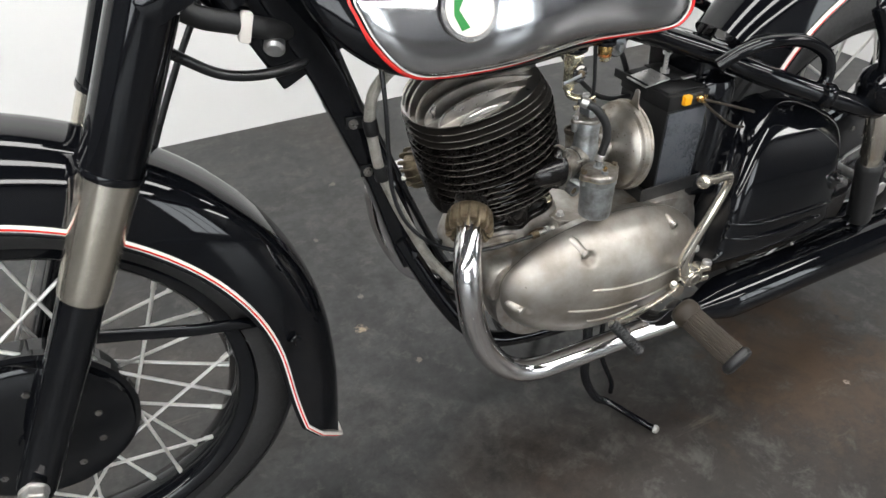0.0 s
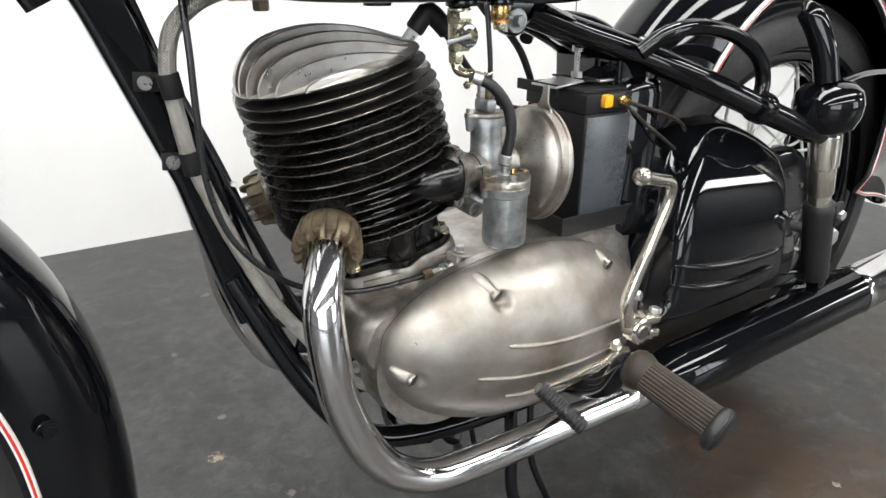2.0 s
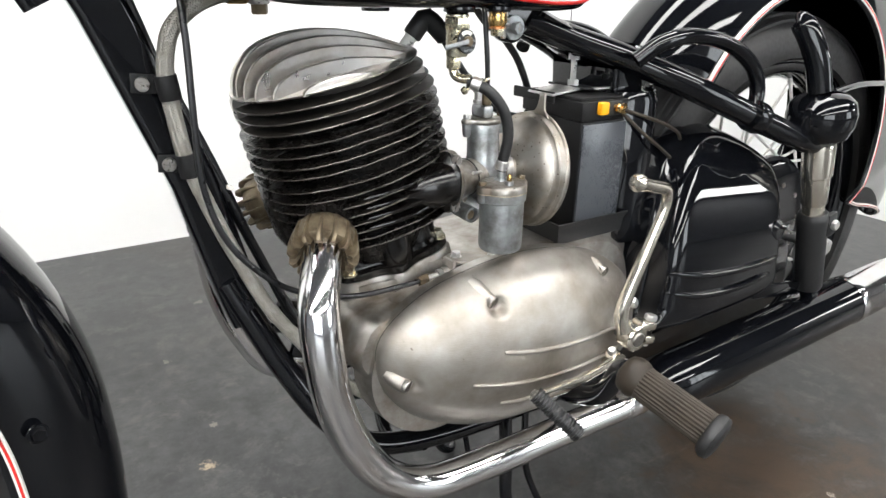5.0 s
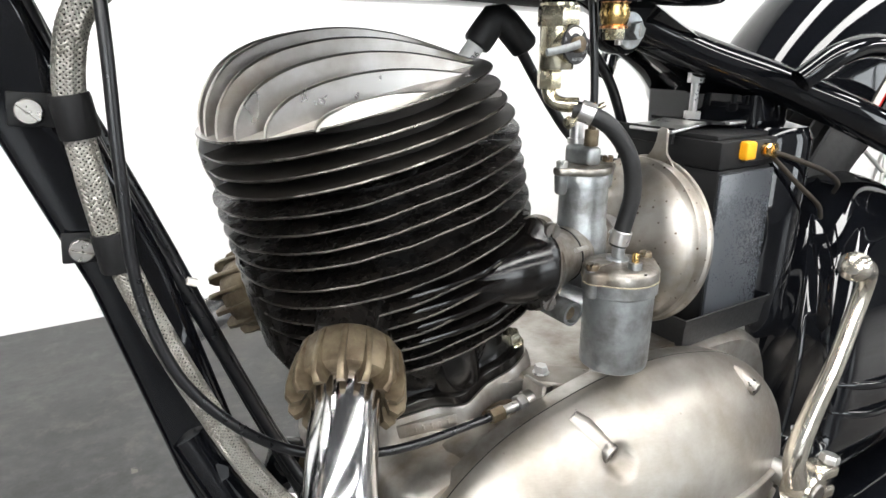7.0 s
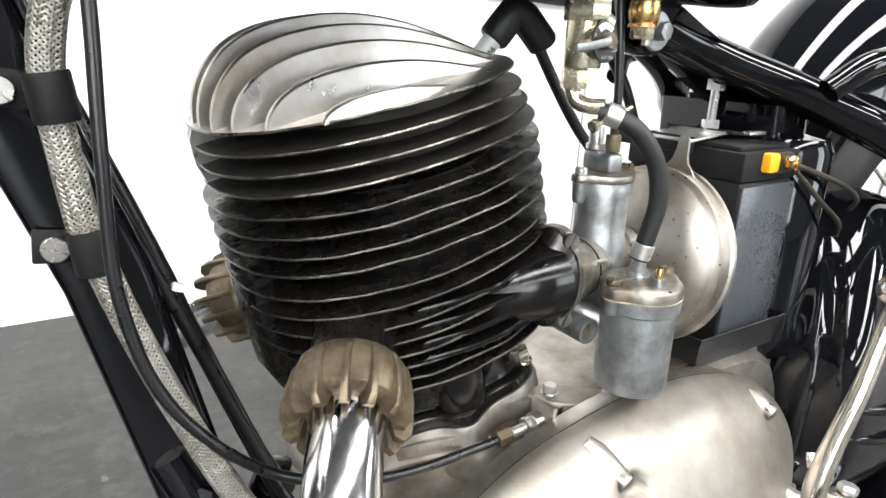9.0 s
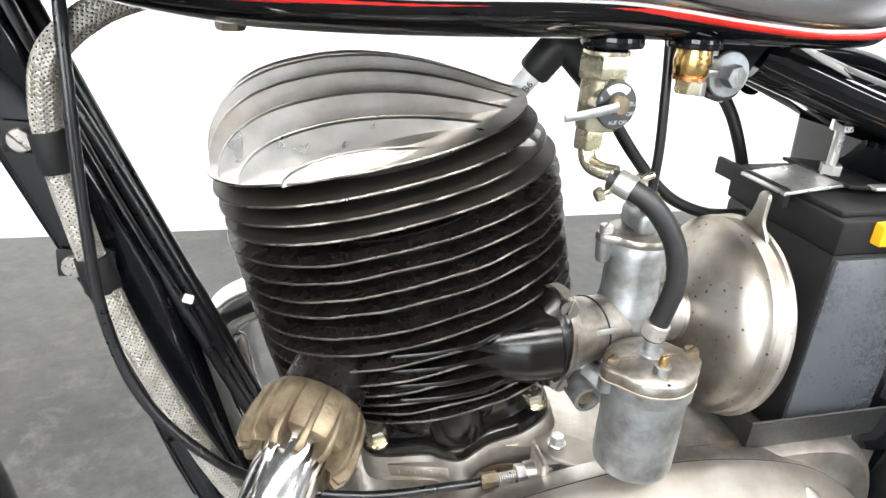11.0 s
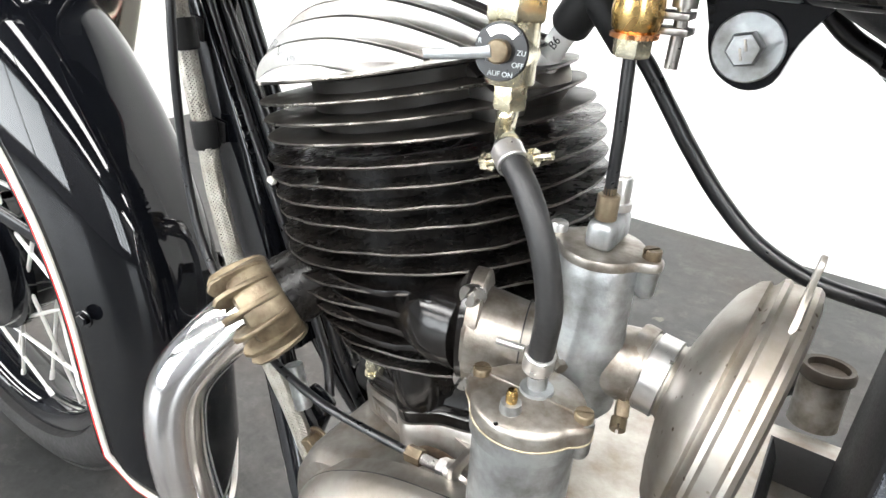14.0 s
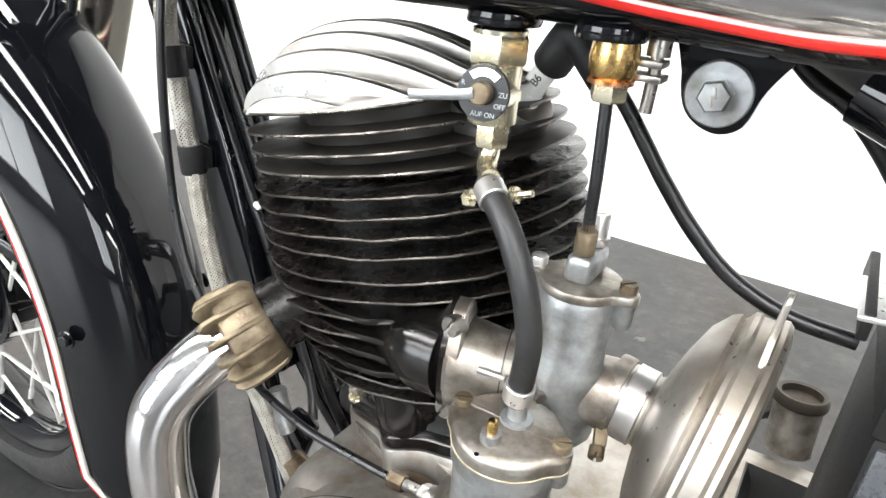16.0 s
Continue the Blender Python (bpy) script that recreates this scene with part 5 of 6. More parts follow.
# ---- front fork ----
for s in (-1, 1):
    top, mid, low, axle = V(-0.357, s * 0.10, 0.775), V(-0.4178, s * 0.10, 0.6515), V(-0.4767, s * 0.10, 0.5395), V(-0.602, s * 0.10, 0.306)
    d1, d2 = (top - mid).normalized(), (low - axle).normalized()
    leg = part("fork_leg", sweep(bmesh.new(), [axle - d2 * 0.012, axle, low], lambda t: 0.0205 + 0.0015 * t, 32), BLACK, bike, "black telescopic fork leg with nickel sleeve")
    part("fork_sleeve", sweep(bmesh.new(), [low - d2 * 0.008, low, mid.lerp(low, 0.3), mid], lambda t: 0.0232 + 0.0028 * t, 36), NICKEL, leg, "nickel-plated fork sleeve")
    part("fork_shroud", sweep(bmesh.new(), [mid, mid + d1 * 0.004, mid + d1 * 0.30], lambda t: 0.0268 + 0.0012 * t, 36), BLACK, leg)
    part("shroud_ring", lathe([(0.0, -0.003), (0.0283, -0.003), (0.0290, 0.0), (0.0283, 0.004), (0.0, 0.004)], at(mid + d1 * 0.002, d1), 36), BLACK, leg)
    part("axle_clamp", box((0.036, 0.034, 0.050), at(axle, d2), 0.010, seg=3), BLACK, leg)

# ---- frame ----
beam = [V(-0.296, 0, 0.905), V(-0.1905, 0, 0.665), V(-0.142, 0, 0.525), V(-0.114, 0, 0.408), V(-0.106, 0, 0.382)]


def boxbeam(path, wx, wy, bevel=0.006):
    rings = []
    n = len(path)
    for i, p in enumerate(path):
        d = (path[min(i + 1, n - 1)] - path[max(i - 1, 0)]).normalized()
        side = V(0, 1, 0)
        fr = d.cross(side).normalized()
        ring = []
        for sx, sy in ((-1, -1), (1, -1), (1, 1), (-1, 1)):
            for k in range(4):
                a = k / 3 * math.pi / 2
                base = {(-1, -1): math.pi, (1, -1): 1.5 * math.pi, (1, 1): 0.0, (-1, 1): 0.5 * math.pi}[(sx, sy)]
                ring.append(p + fr * (sx * (wx - bevel) + bevel * math.cos(base + a)) + side * (sy * (wy - bevel) + bevel * math.sin(base + a)))
        rings.append(ring)
    return loft(rings)


frame_ = part("frame", boxbeam(beam, 0.0188, 0.0215), BLACK, bike, "black enamelled steel frame")
part("steering_head", tube([(-0.335, 0, 0.93), (-0.268, 0, 0.755)], 0.030, 28), BLACK, frame_)
part("lower_yoke", box((0.07, 0.26, 0.030), Matrix.Translation((-0.325, 0, 0.800)) @ Matrix.Rotation(radians(-27), 4, "Y"), 0.008), BLACK, frame_)
part("head_gusset", boxbeam([V(-0.30, 0, 0.83), V(-0.23, 0, 0.74), V(-0.20, 0, 0.68)], 0.045, 0.018), BLACK, frame_)
part("steering_lock", lathe([(0.0, -0.01), (0.010, -0.01), (0.011, 0.004), (0.008, 0.007), (0.0, 0.007)], at((-0.243, -0.024, 0.710), (-0.3, -0.8, -0.4)), 24), STEEL, frame_)
part("wiring_clip", box((0.012, 0.012, 0.030), Matrix.Translation((-0.268, -0.03, 0.735)) @ Matrix.Rotation(0.3, 4, "Y"), 0.003), WHITE, frame_, "white plastic connector")
part("wiring_sleeve", tube([(-0.34, -0.030, 0.775), (-0.31, -0.030, 0.752), (-0.28, -0.025, 0.740), (-0.24, -0.020, 0.725), (-0.21, 0.0, 0.715)], 0.011, 14), RUBBER, frame_)
for s in (-1, 1):
    part("cradle_tube", tube([(-0.124, s * 0.014, 0.425), (-0.108, s * 0.022, 0.385), (-0.080, s * 0.034, 0.320), (-0.045, s * 0.050, 0.258), (-0.005, s * 0.058, 0.222), (0.06, s * 0.060, 0.204), (0.16, s * 0.060, 0.196), (0.34, s * 0.060, 0.20)], 0.0125, 20), BLACK, frame_)
    part("seat_rail", tube([(0.215, s * 0.010, 0.650), (0.27, s * 0.026, 0.630), (0.33, s * 0.058, 0.608), (0.40, s * 0.098, 0.576), (0.55, s * 0.127, 0.516), (0.622, s * 0.130, 0.494)], 0.0148, 24), BLACK, frame_)
    part("lift_handle", tube([(0.297, s * 0.095, 0.612), (0.32, s * 0.107, 0.630), (0.364, s * 0.110, 0.636), (0.426, s * 0.110, 0.626), (0.477, s * 0.110, 0.600), (0.493, s * 0.112, 0.571), (0.486, s * 0.115, 0.545)], 0.0088, 18), BLACK, frame_)
    part("weld_collar", lathe([(0.0, -0.010), (0.0185, -0.010), (0.0195, -0.006), (0.0195, 0.006), (0.0185, 0.010), (0.0, 0.010)], at((0.488, s * 0.118, 0.541), (0.92, s * 0.14, -0.36)), 24), BLACK, frame_)
    part("rail_lug", box((0.026, 0.030, 0.024), at((0.618, s * 0.130, 0.497), (0.9, 0, -0.35)), 0.006, seg=3), BLACK, frame_)
    part("lower_bar", box((0.110, 0.008, 0.020), Matrix.Translation((0.60, s * 0.128, 0.288)) @ Matrix.Rotation(radians(10), 4, "Y"), 0.002), BLACK, frame_)
part("seat_tube", boxbeam([V(0.335, 0, 0.60), V(0.345, 0, 0.45), V(0.362, 0, 0.24)], 0.024, 0.055), BLACK, frame_)
rear_beam = []
for x, top, low in ((0.150, 0.694, 0.676), (0.200, 0.671, 0.651), (0.237, 0.655, 0.632), (0.274, 0.641, 0.614), (0.311, 0.627, 0.597), (0.350, 0.613, 0.580), (0.385, 0.602, 0.566)):
    rear_beam.append([V(x, y, z) for y, z in ((-0.030, top), (0.030, top), (0.036, top - 0.005), (0.014, low + 0.004), (0.009, low), (-0.009, low), (-0.014, low + 0.004), (-0.036, top - 0.005))])
part("rear_beam", loft(rear_beam), BLACK, frame_)
part("carrier_housing", lathe([(0.0, 0.0), (0.030, 0.0), (0.034, 0.004), (0.036, 0.020), (0.036, 0.170), (0.032, 0.180), (0.0, 0.184)], at((0.340, -0.048, 0.395)), 40), BLACK, frame_, "black enamelled round housing behind the battery")
part("engine_bolt", hexbolt(at((-0.111, -0.024, 0.402), (-0.3, -1, 0.2)), 0.012, 0.007, 0.009), BLACK, frame_)
for s in (-1, 1):
    part("engine_mount", box((0.024, 0.010, 0.040), Matrix.Translation((-0.060, s * 0.030, 0.352)) @ Matrix.Rotation(0.35, 4, "Y"), 0.004), BLACK, frame_)
    part("mount_bolt", hexbolt(at((-0.048, s * 0.042, 0.338), (0, s, 0)), 0.015, 0.010, 0.011), BRONZE, frame_)

# ---- tank ----
def tank_loop(low, shrink=0.0):
    pts = [(-0.225, 0.800), (-0.212, 0.745), (-0.172, 0.702), (-0.130, 0.680), (-0.085, low + 0.012), (-0.03, low + 0.008), (0.10, low + 0.006), (0.210, low + 0.003), (0.245, low + 0.010), (0.256, low + 0.040), (0.236, 0.755), (0.12, 0.850), (-0.05, 0.885), (-0.17, 0.85)]
    return closed(pts, 8)


def tuck(y, z, x):
    """The tank's flanks curve inwards towards the top and close in towards the seat."""
    u = min(1.0, max(0.0, (x + 0.05) / 0.23))
    return y * (1 - 26.0 * max(0.0, z - 0.70) ** 2) * (1 - 0.30 * u * u * (3 - 2 * u))


tank = part("fuel_tank", loft([[V(p.x, tuck(y, p.y, p.x), p.y) for p in inset(tank_loop(lo), f)] for y, lo, f in
                               ((-0.117, 0.6585, 0.76), (-0.114, 0.6585, 0.86), (-0.108, 0.6585, 0.95), (-0.098, 0.6575, 0.99), (-0.086, 0.6575, 1.0), (-0.060, 0.6595, 1.0), (-0.035, 0.664, 1.0), (-0.020, 0.672, 1.0), (0.020, 0.672, 1.0),
                                (0.035, 0.664, 1.0), (0.060, 0.6595, 1.0), (0.086, 0.6575, 1.0), (0.098, 0.6575, 0.99), (0.108, 0.6585, 0.95), (0.114, 0.6585, 0.86), (0.117, 0.6585, 0.76))]), BLACK, bike, "chrome and black fuel tank with red lining", 60)
panel = closed([(-0.182, 0.775), (-0.179, 0.750), (-0.165, 0.721), (-0.138, 0.692), (-0.100, 0.682), (-0.02, 0.679), (0.08, 0.679), (0.160, 0.6715), (0.207, 0.6690), (0.238, 0.6740), (0.248, 0.70), (0.220, 0.755), (0.11, 0.825), (-0.05, 0.855), (-0.15, 0.825)], 8)
for s in (-1, 1):
    part("chrome_panel", loft([[V(p.x, s * tuck(y, p.y, p.x), p.y) for p in inset(panel, f)] for y, f in ((0.085, 0.985), (0.1125, 0.985), (0.1165, 0.970), (0.1185, 0.955), (0.1215, 0.925), (0.1240, 0.89), (0.1262, 0.83), (0.1280, 0.76), (0.1296, 0.64), (0.1310, 0.5), (0.1317, 0.36), (0.1320, 0.2), (0.1321, 0.08))]), TANKCHROME, tank, "chrome tank side panel", 60)
    loop = panel + panel[:1]
    part("red_line", sweep(bmesh.new(), [V(p.x, s * tuck(0.1125, p.y, p.x), p.y) for p in loop], 0.0027, 10, cap=False), RED, tank, "red lining")
    part("white_line", sweep(bmesh.new(), [V(p.x, s * tuck(0.1160, p.y, p.x), p.y) for p in inset(loop, 0.977)], 0.0007, 8, cap=False), WHITE, tank, "thin white lining")
    em = at((-0.075, s * 0.1245, 0.748), (0, s, 0.33), (0, 0, 1))
    part("badge_ring", lathe([(0.0245, 0.0), (0.030, 0.0), (0.031, 0.0015), (0.030, 0.003), (0.0255, 0.003), (0.0245, 0.0)], em, 48, cap=False), CHROME, tank)
    part("badge_plate", lathe([(0.0, 0.0), (0.0248, 0.0), (0.0248, 0.0016), (0.0, 0.0016)], em, 48), WHITE, tank, "cream round badge")
    part("badge_mark", loft([[em @ V(x, y, h) for x, y in ((-0.017, 0.002), (0.0, 0.011), (0.014, 0.002), (0.014, 0.014), (-0.004, 0.017), (-0.019, 0.011))] for h in (0.0015, 0.0022)]), GREEN, tank, "green badge mark")
for x, r in ((0.080, 0.0112), (0.122, 0.0098), (0.030, 0.0100)):
    part("tank_boss", lathe([(0.0, 0.652), (r * 1.25, 0.652), (r * 1.3, 0.6535), (r * 1.25, 0.6565), (r, 0.658), (r, 0.668), (0.0, 0.668)], at((x, -0.073 if x > 0.05 else -0.03, 0.0085)) @ Matrix.Translation((0.012 if x > 0.05 else 0.0, 0.004, 0)), 28), BLACK, tank)
lug = closed([(0.1535, 0.673), (0.1545, 0.650), (0.1590, 0.636), (0.170, 0.6300), (0.180, 0.634), (0.185, 0.648), (0.195, 0.663), (0.207, 0.675)], 4)
part("tank_lug", plate(lug, -0.047, -0.029), BLACK, tank)
wm = at((0.1698, -0.050, 0.645), (0.0, -1, 0.0), (0.3, 0, 1))
part("tank_bolt", lathe([(0.0, -0.0026), (0.0112, -0.0026), (0.0118, -0.002), (0.0118, 0.0), (0.0112, 0.0006), (0.0, 0.0006)], wm, 44), ZINC, tank, "plated bolt with wide washer")
part("bolt_head", lathe([(0.0, 0.0006), (0.0059, 0.0006), (0.0060, 0.0016), (0.0060, 0.0066), (0.0053, 0.0076), (0.0, 0.0078)], wm, 6), ZINC, tank)
for k in range(2):
    part("head_mark", box((0.0040, 0.0009, 0.0005), wm @ Matrix.Translation((0.0016 - 0.0032 * k, 0, 0.0078)) @ Matrix.Rotation(0.6, 4, "Z"), 0.0002), ALLOY, tank)
sc = tube([(0.149, -0.060, 0.662), (0.1485, -0.060, 0.636)], lambda t: 0.0024, 12)
join(sc, box((0.012, 0.010, 0.0025), Matrix.Translation((0.147, -0.060, 0.6485)), 0.0006))
join(sc, box((0.013, 0.010, 0.0025), Matrix.Translation((0.146, -0.060, 0.6535)), 0.0006))
join(sc, slotscrew(Matrix.Translation((0.149, -0.060, 0.658)), 0.0042, 0.0045))
part("clamp_screw", sc, SCREWSTEEL, tank)

# ---- side tool box ----
tbx = closed([(0.331, 0.292), (0.336, 0.320), (0.346, 0.389), (0.361, 0.433), (0.395, 0.478), (0.440, 0.512), (0.483, 0.5245), (0.530, 0.511), (0.582, 0.480), (0.594, 0.452), (0.581, 0.396), (0.577, 0.334), (0.572, 0.297), (0.46, 0.286)], 8)


def box_lean(x, z):
    """How far the tool box leans inwards at a height."""
    return 2.4 * max(0.0, z + 0.11 * (x - 0.465) - 0.345) ** 2


def box_face(f, x, z):
    """How far out the tool box stands at a fraction f of its outline: a broad, slightly pillowed face with a rounded shoulder."""
    return 0.108 + 0.034 * (1 - min(1.0, f / 0.97) ** 26.0) ** 0.5 + 0.0012 * (1 - ((x - 0.465) / 0.13) ** 2) - box_lean(x, z)


for s in (-1, 1):
    back = [[V(p.x, s * max(0.02, y - box_lean(p.x, p.y)), p.y) for p in inset(tbx, f)] for y, f in ((0.060, 1.0), (0.100, 1.0), (0.105, 0.997), (0.1075, 0.988))]
    front = [[V(p.x, s * box_face(f, p.x, p.y), p.y) for p in inset(tbx, f)] for f in (0.970, 0.966, 0.958, 0.945, 0.93, 0.91, 0.885, 0.86, 0.83, 0.79, 0.74, 0.68, 0.60, 0.50, 0.40, 0.30, 0.20, 0.08)]
    box_ = part("tool_box", loft(back + front), BLACK, bike, "glossy black pressed-steel tool box", 60)
    for pts in (((0.348, 0.373), (0.400, 0.362), (0.450, 0.355), (0.500, 0.352), (0.564, 0.352)), ((0.347, 0.348), (0.395, 0.336), (0.445, 0.329), (0.490, 0.328), (0.548, 0.331))):
        pth = spline([V(x, s * (box_face(0.93 if i == 0 else 0.8, x, z) + 0.0012), z) for i, (x, z) in enumerate(pts)], 6)
        part("pressed_rib", sweep(bmesh.new(), pth, lambda t: 0.0042 * min(1.0, 0.3 + 9 * min(t, 1 - t)), 14), BLACK, box_)
    part("lock_knob", lathe([(0.0, 0.0), (0.011, 0.0), (0.012, 0.004), (0.015, 0.010), (0.016, 0.018), (0.011, 0.023), (0.0, 0.024)], at((0.560, s * 0.116, 0.386), (0.1, s, 0)), 28), BLACK, box_)
    part("lock_stud", lathe([(0.0, 0.0), (0.004, 0.0), (0.004, 0.006), (0.0, 0.007)], at((0.564, s * 0.140, 0.394), (0.1, s, 0)), 16), CHROME, box_)

for s in (-1, 1):
    cg = [Vector(p) for p in ((0.335, 0.215), (0.50, 0.205), (0.70, 0.215), (0.72, 0.30), (0.66, 0.345), (0.45, 0.335), (0.335, 0.33))]
    part("chain_guard", plate(closed(cg, 5), s * 0.072, s * 0.062), BLACK, bike, "black pressed-steel chain guard")

# ---- plunger rear suspension ----
for s in (-1, 1):
    sus = part("rear_suspension", lathe([(0.0, 0.0), (0.0175, 0.0), (0.0190, 0.004), (0.0196, 0.100), (0.0208, 0.116), (0.0200, 0.122), (0.017, 0.126), (0.0, 0.126)], at((0.678, s * 0.132, 0.277), (-0.27, 0, 1)), 60), RUBBER, bike, "plunger rear suspension with nickel spring cover")
    part("spring_rod", tube([(0.6445, s * 0.132, 0.395), (0.639, s * 0.132, 0.420)], 0.0140, 24), NICKEL, sus)
    part("spring_cover", lathe([(0.0, 0.0), (0.0158, 0.0), (0.0170, 0.002), (0.0170, 0.040), (0.0196, 0.043), (0.0198, 0.084), (0.0188, 0.088), (0.0130, 0.091), (0.0130, 0.104), (0.0, 0.104)], at((0.640, s * 0.132, 0.412), (-0.23, 0, 1)), 48), NICKEL, sus, "nickel-plated spring cover")
    part("dome", lathe([(0.0, -0.040), (0.026, -0.034), (0.035, -0.028), (0.0405, -0.013), (0.0415, 0.002), (0.038, 0.016), (0.028, 0.025), (0.014, 0.029), (0.0, 0.030)], at((0.608, s * 0.132, 0.536), (-0.12, 0, 1)), 44), BLACK, sus, "black domed cover")
    part("lug_plate", box((0.020, 0.008, 0.034), Matrix.Translation((0.662, s * 0.150, 0.383)) @ Matrix.Rotation(radians(-12), 4, "Y"), 0.003), RUBBER, sus)
    part("lug_nut", hexbolt(at((0.662, s * 0.154, 0.383), (0, s, 0)), 0.013, 0.006), STEEL, sus)
    part("foot_lug", box((0.020, 0.020, 0.050), Matrix.Translation((0.682, s * 0.135, 0.266)), 0.004), BLACK, sus)

# ---- centre stand ----
for s in (-1, 1):
    stand = part("centre_stand", tube([(0.175, s * 0.060, 0.215), (0.166, s * 0.080, 0.150), (0.163, s * 0.090, 0.085), (0.185, s * 0.100, 0.030), (0.210, s * 0.110, 0.012), (0.233, s * 0.155, 0.0075), (0.246, s * 0.188, 0.0085)], lambda t: 0.0085 - 0.0025 * t, 16), BLACK, bike, "black tubular centre stand leg")
    part("stand_spring", tube([(0.200, s * 0.070, 0.205), (0.196, s * 0.084, 0.120), (0.222, s * 0.092, 0.045), (0.228, s * 0.090, 0.010)], 0.0045, 12), BLACK, stand)
    part("stand_tip", lathe([(0.0, -0.005), (0.006, -0.004), (0.0075, 0.0), (0.006, 0.004), (0.0, 0.005)], at((0.248, s * 0.190, 0.0085), (0.3, s, 0.1)), 16), STEEL, stand)
part("stand_bar", tube([(0.06, -0.06, 0.196), (0.05, -0.02, 0.170), (0.05, 0.02, 0.170), (0.06, 0.06, 0.196)], 0.008, 14), BLACK, bike, "black tubular stand bar")

# ---- control cables, braided hose, wires ----
def woven(path, radius, per=15, pitch=0.036, width=0.00128, thick=0.0004):
    """Two families of flat strands wound over and under one another round a path."""
    path = [Vector(p) for p in path]
    n = len(path)
    run, frames, x = 0.0, [], V(1, 0, 0)
    for i, p in enumerate(path):
        d = (path[min(i + 1, n - 1)] - path[max(i - 1, 0)]).normalized()
        x = (x - d * x.dot(d)).normalized()
        run += (p - path[i - 1]).length if i else 0.0
        frames.append((p, d, x, d.cross(x), run))
    verts, faces = [], []
    for fam in (1, -1):
        for j in range(per):
            prev = None
            for p, d, x, y, run in frames:
                w = 2 * math.pi * run / pitch
                a = 2 * math.pi * j / per + fam * w
                turns = 2 * w * per / (2 * math.pi)
                up = math.cos(math.pi / 2 * ((turns + 2 * j) if fam > 0 else (2 * j - turns)))
                r = radius + 0.00034 * fam * max(-1.0, min(1.0, 1.6 * up))
                o = x * math.cos(a) + y * math.sin(a)
                tang = y * math.cos(a) - x * math.sin(a)
                side = (tang * pitch - d * fam * (2 * math.pi * radius)).normalized()
                c = p + o * r
                k = len(verts)
                for u, lift in ((-0.5, -thick), (-0.3, 0.0), (0.3, 0.0), (0.5, -thick)):
                    verts.append(c + side * (u * width) + o * lift)
                if prev is not None:
                    for m in range(3):
                        faces.append((prev + m, prev + m + 1, k + m + 1, k + m))
                prev = k
    me = bpy.data.meshes.new("braid")
    me.from_pydata([tuple(v) for v in verts], [], faces)
    for f in me.polygons:
        f.use_smooth = True
    return me


bp = spline([(-0.097, -0.031, 0.6745), (-0.110, -0.0345, 0.6732), (-0.130, -0.038, 0.665), (-0.148, -0.040, 0.649), (-0.155, -0.039, 0.627), (-0.1558, -0.0365, 0.605), (-0.1515, -0.035, 0.564), (-0.1480, -0.0345, 0.544), (-0.1365, -0.039, 0.505), (-0.121, -0.042, 0.462), (-0.096, -0.044, 0.403), (-0.068, -0.046, 0.358), (-0.038, -0.050, 0.312), (0.0, -0.056, 0.279), (0.030, -0.060, 0.262)], 60)
hose2 = part("braided_hose", sweep(bmesh.new(), bp[::10] + bp[-1:], 0.0057, 24), IRON, bike, "braided steel hose clipped to the frame", 75)
weave = woven(bp, 0.0063)
weave.materials.append(BRAID)
braid = tagged(new("braid", weave), kind="stuff")
braid.parent = hose2
part("hose_ferrule", lathe([(0.0, -0.008), (0.0078, -0.008), (0.0086, -0.006), (0.0086, 0.008), (0.0070, 0.011), (0.0, 0.011)], at((-0.095, -0.0305, 0.6750), (1, 0.1, 0)), 6), BRASS, hose2, "brass hose ferrule")
part("banjo_union", lathe([(0.0, -0.010), (0.008, -0.009), (0.0115, -0.003), (0.0115, 0.003), (0.008, 0.009), (0.0, 0.010)], at((-0.076, -0.029, 0.6755)), 28), STEEL, hose2)
part("banjo_bolt", hexbolt(at((-0.076, -0.029, 0.6665), (0, 0, -1)), 0.012, 0.008), BRONZE, hose2)
for x, z, i in ((-0.170, 0.608, 0), (-0.159, 0.543, 1)):
    p0 = V(x, -0.0232, z)
    ctr = V(-0.1555, -0.0365, 0.606) if i == 0 else V(-0.1480, -0.0345, 0.543)
    cb = box((0.027, 0.0022, 0.0150), Matrix.Translation((x + 0.003, -0.0232, z)) @ Matrix.Rotation(0.10, 4, "Y"), 0.0010)
    lathe([(0.0062, -0.0095), (0.0082, -0.0095), (0.0086, -0.008), (0.0086, 0.008), (0.0082, 0.0095), (0.0062, 0.0095)], at(ctr, (0.12, 0, -1)), 28, cb, cap=False)
    clip = part("p_clip", cb, BATLID, hose2, "black rubber-lined P clip")
    part("clip_screw", slotscrew(at((x - 0.002, -0.0245, z), (-0.1, -1, 0.0)) @ Matrix.Rotation(0.8 + 0.5 * i, 4, "Z"), 0.0056, 0.0036), SCREWSTEEL, clip, "bright slotted screw")

clutch = [(-0.139, -0.030, 0.72), (-0.140, -0.045, 0.671), (-0.141, -0.052, 0.633), (-0.143, -0.055, 0.583), (-0.1425, -0.056, 0.527), (-0.129, -0.060, 0.479), (-0.098, -0.064, 0.440), (-0.063, -0.066, 0.418), (-0.017, -0.068, 0.406), (0.038, -0.068, 0.405), (0.054, -0.068, 0.406)]
cc = part("clutch_cable", tube(clutch, 0.0028, 12), CABLE, bike, "black clutch cable with adjuster")
am = at((0.050, -0.068, 0.4055), (1, 0, 0.08))
part("cable_ferrule", lathe([(0.0, 0.0), (0.0052, 0.0), (0.0052, 0.010), (0.0, 0.010)], am, 6), BRONZE, cc)
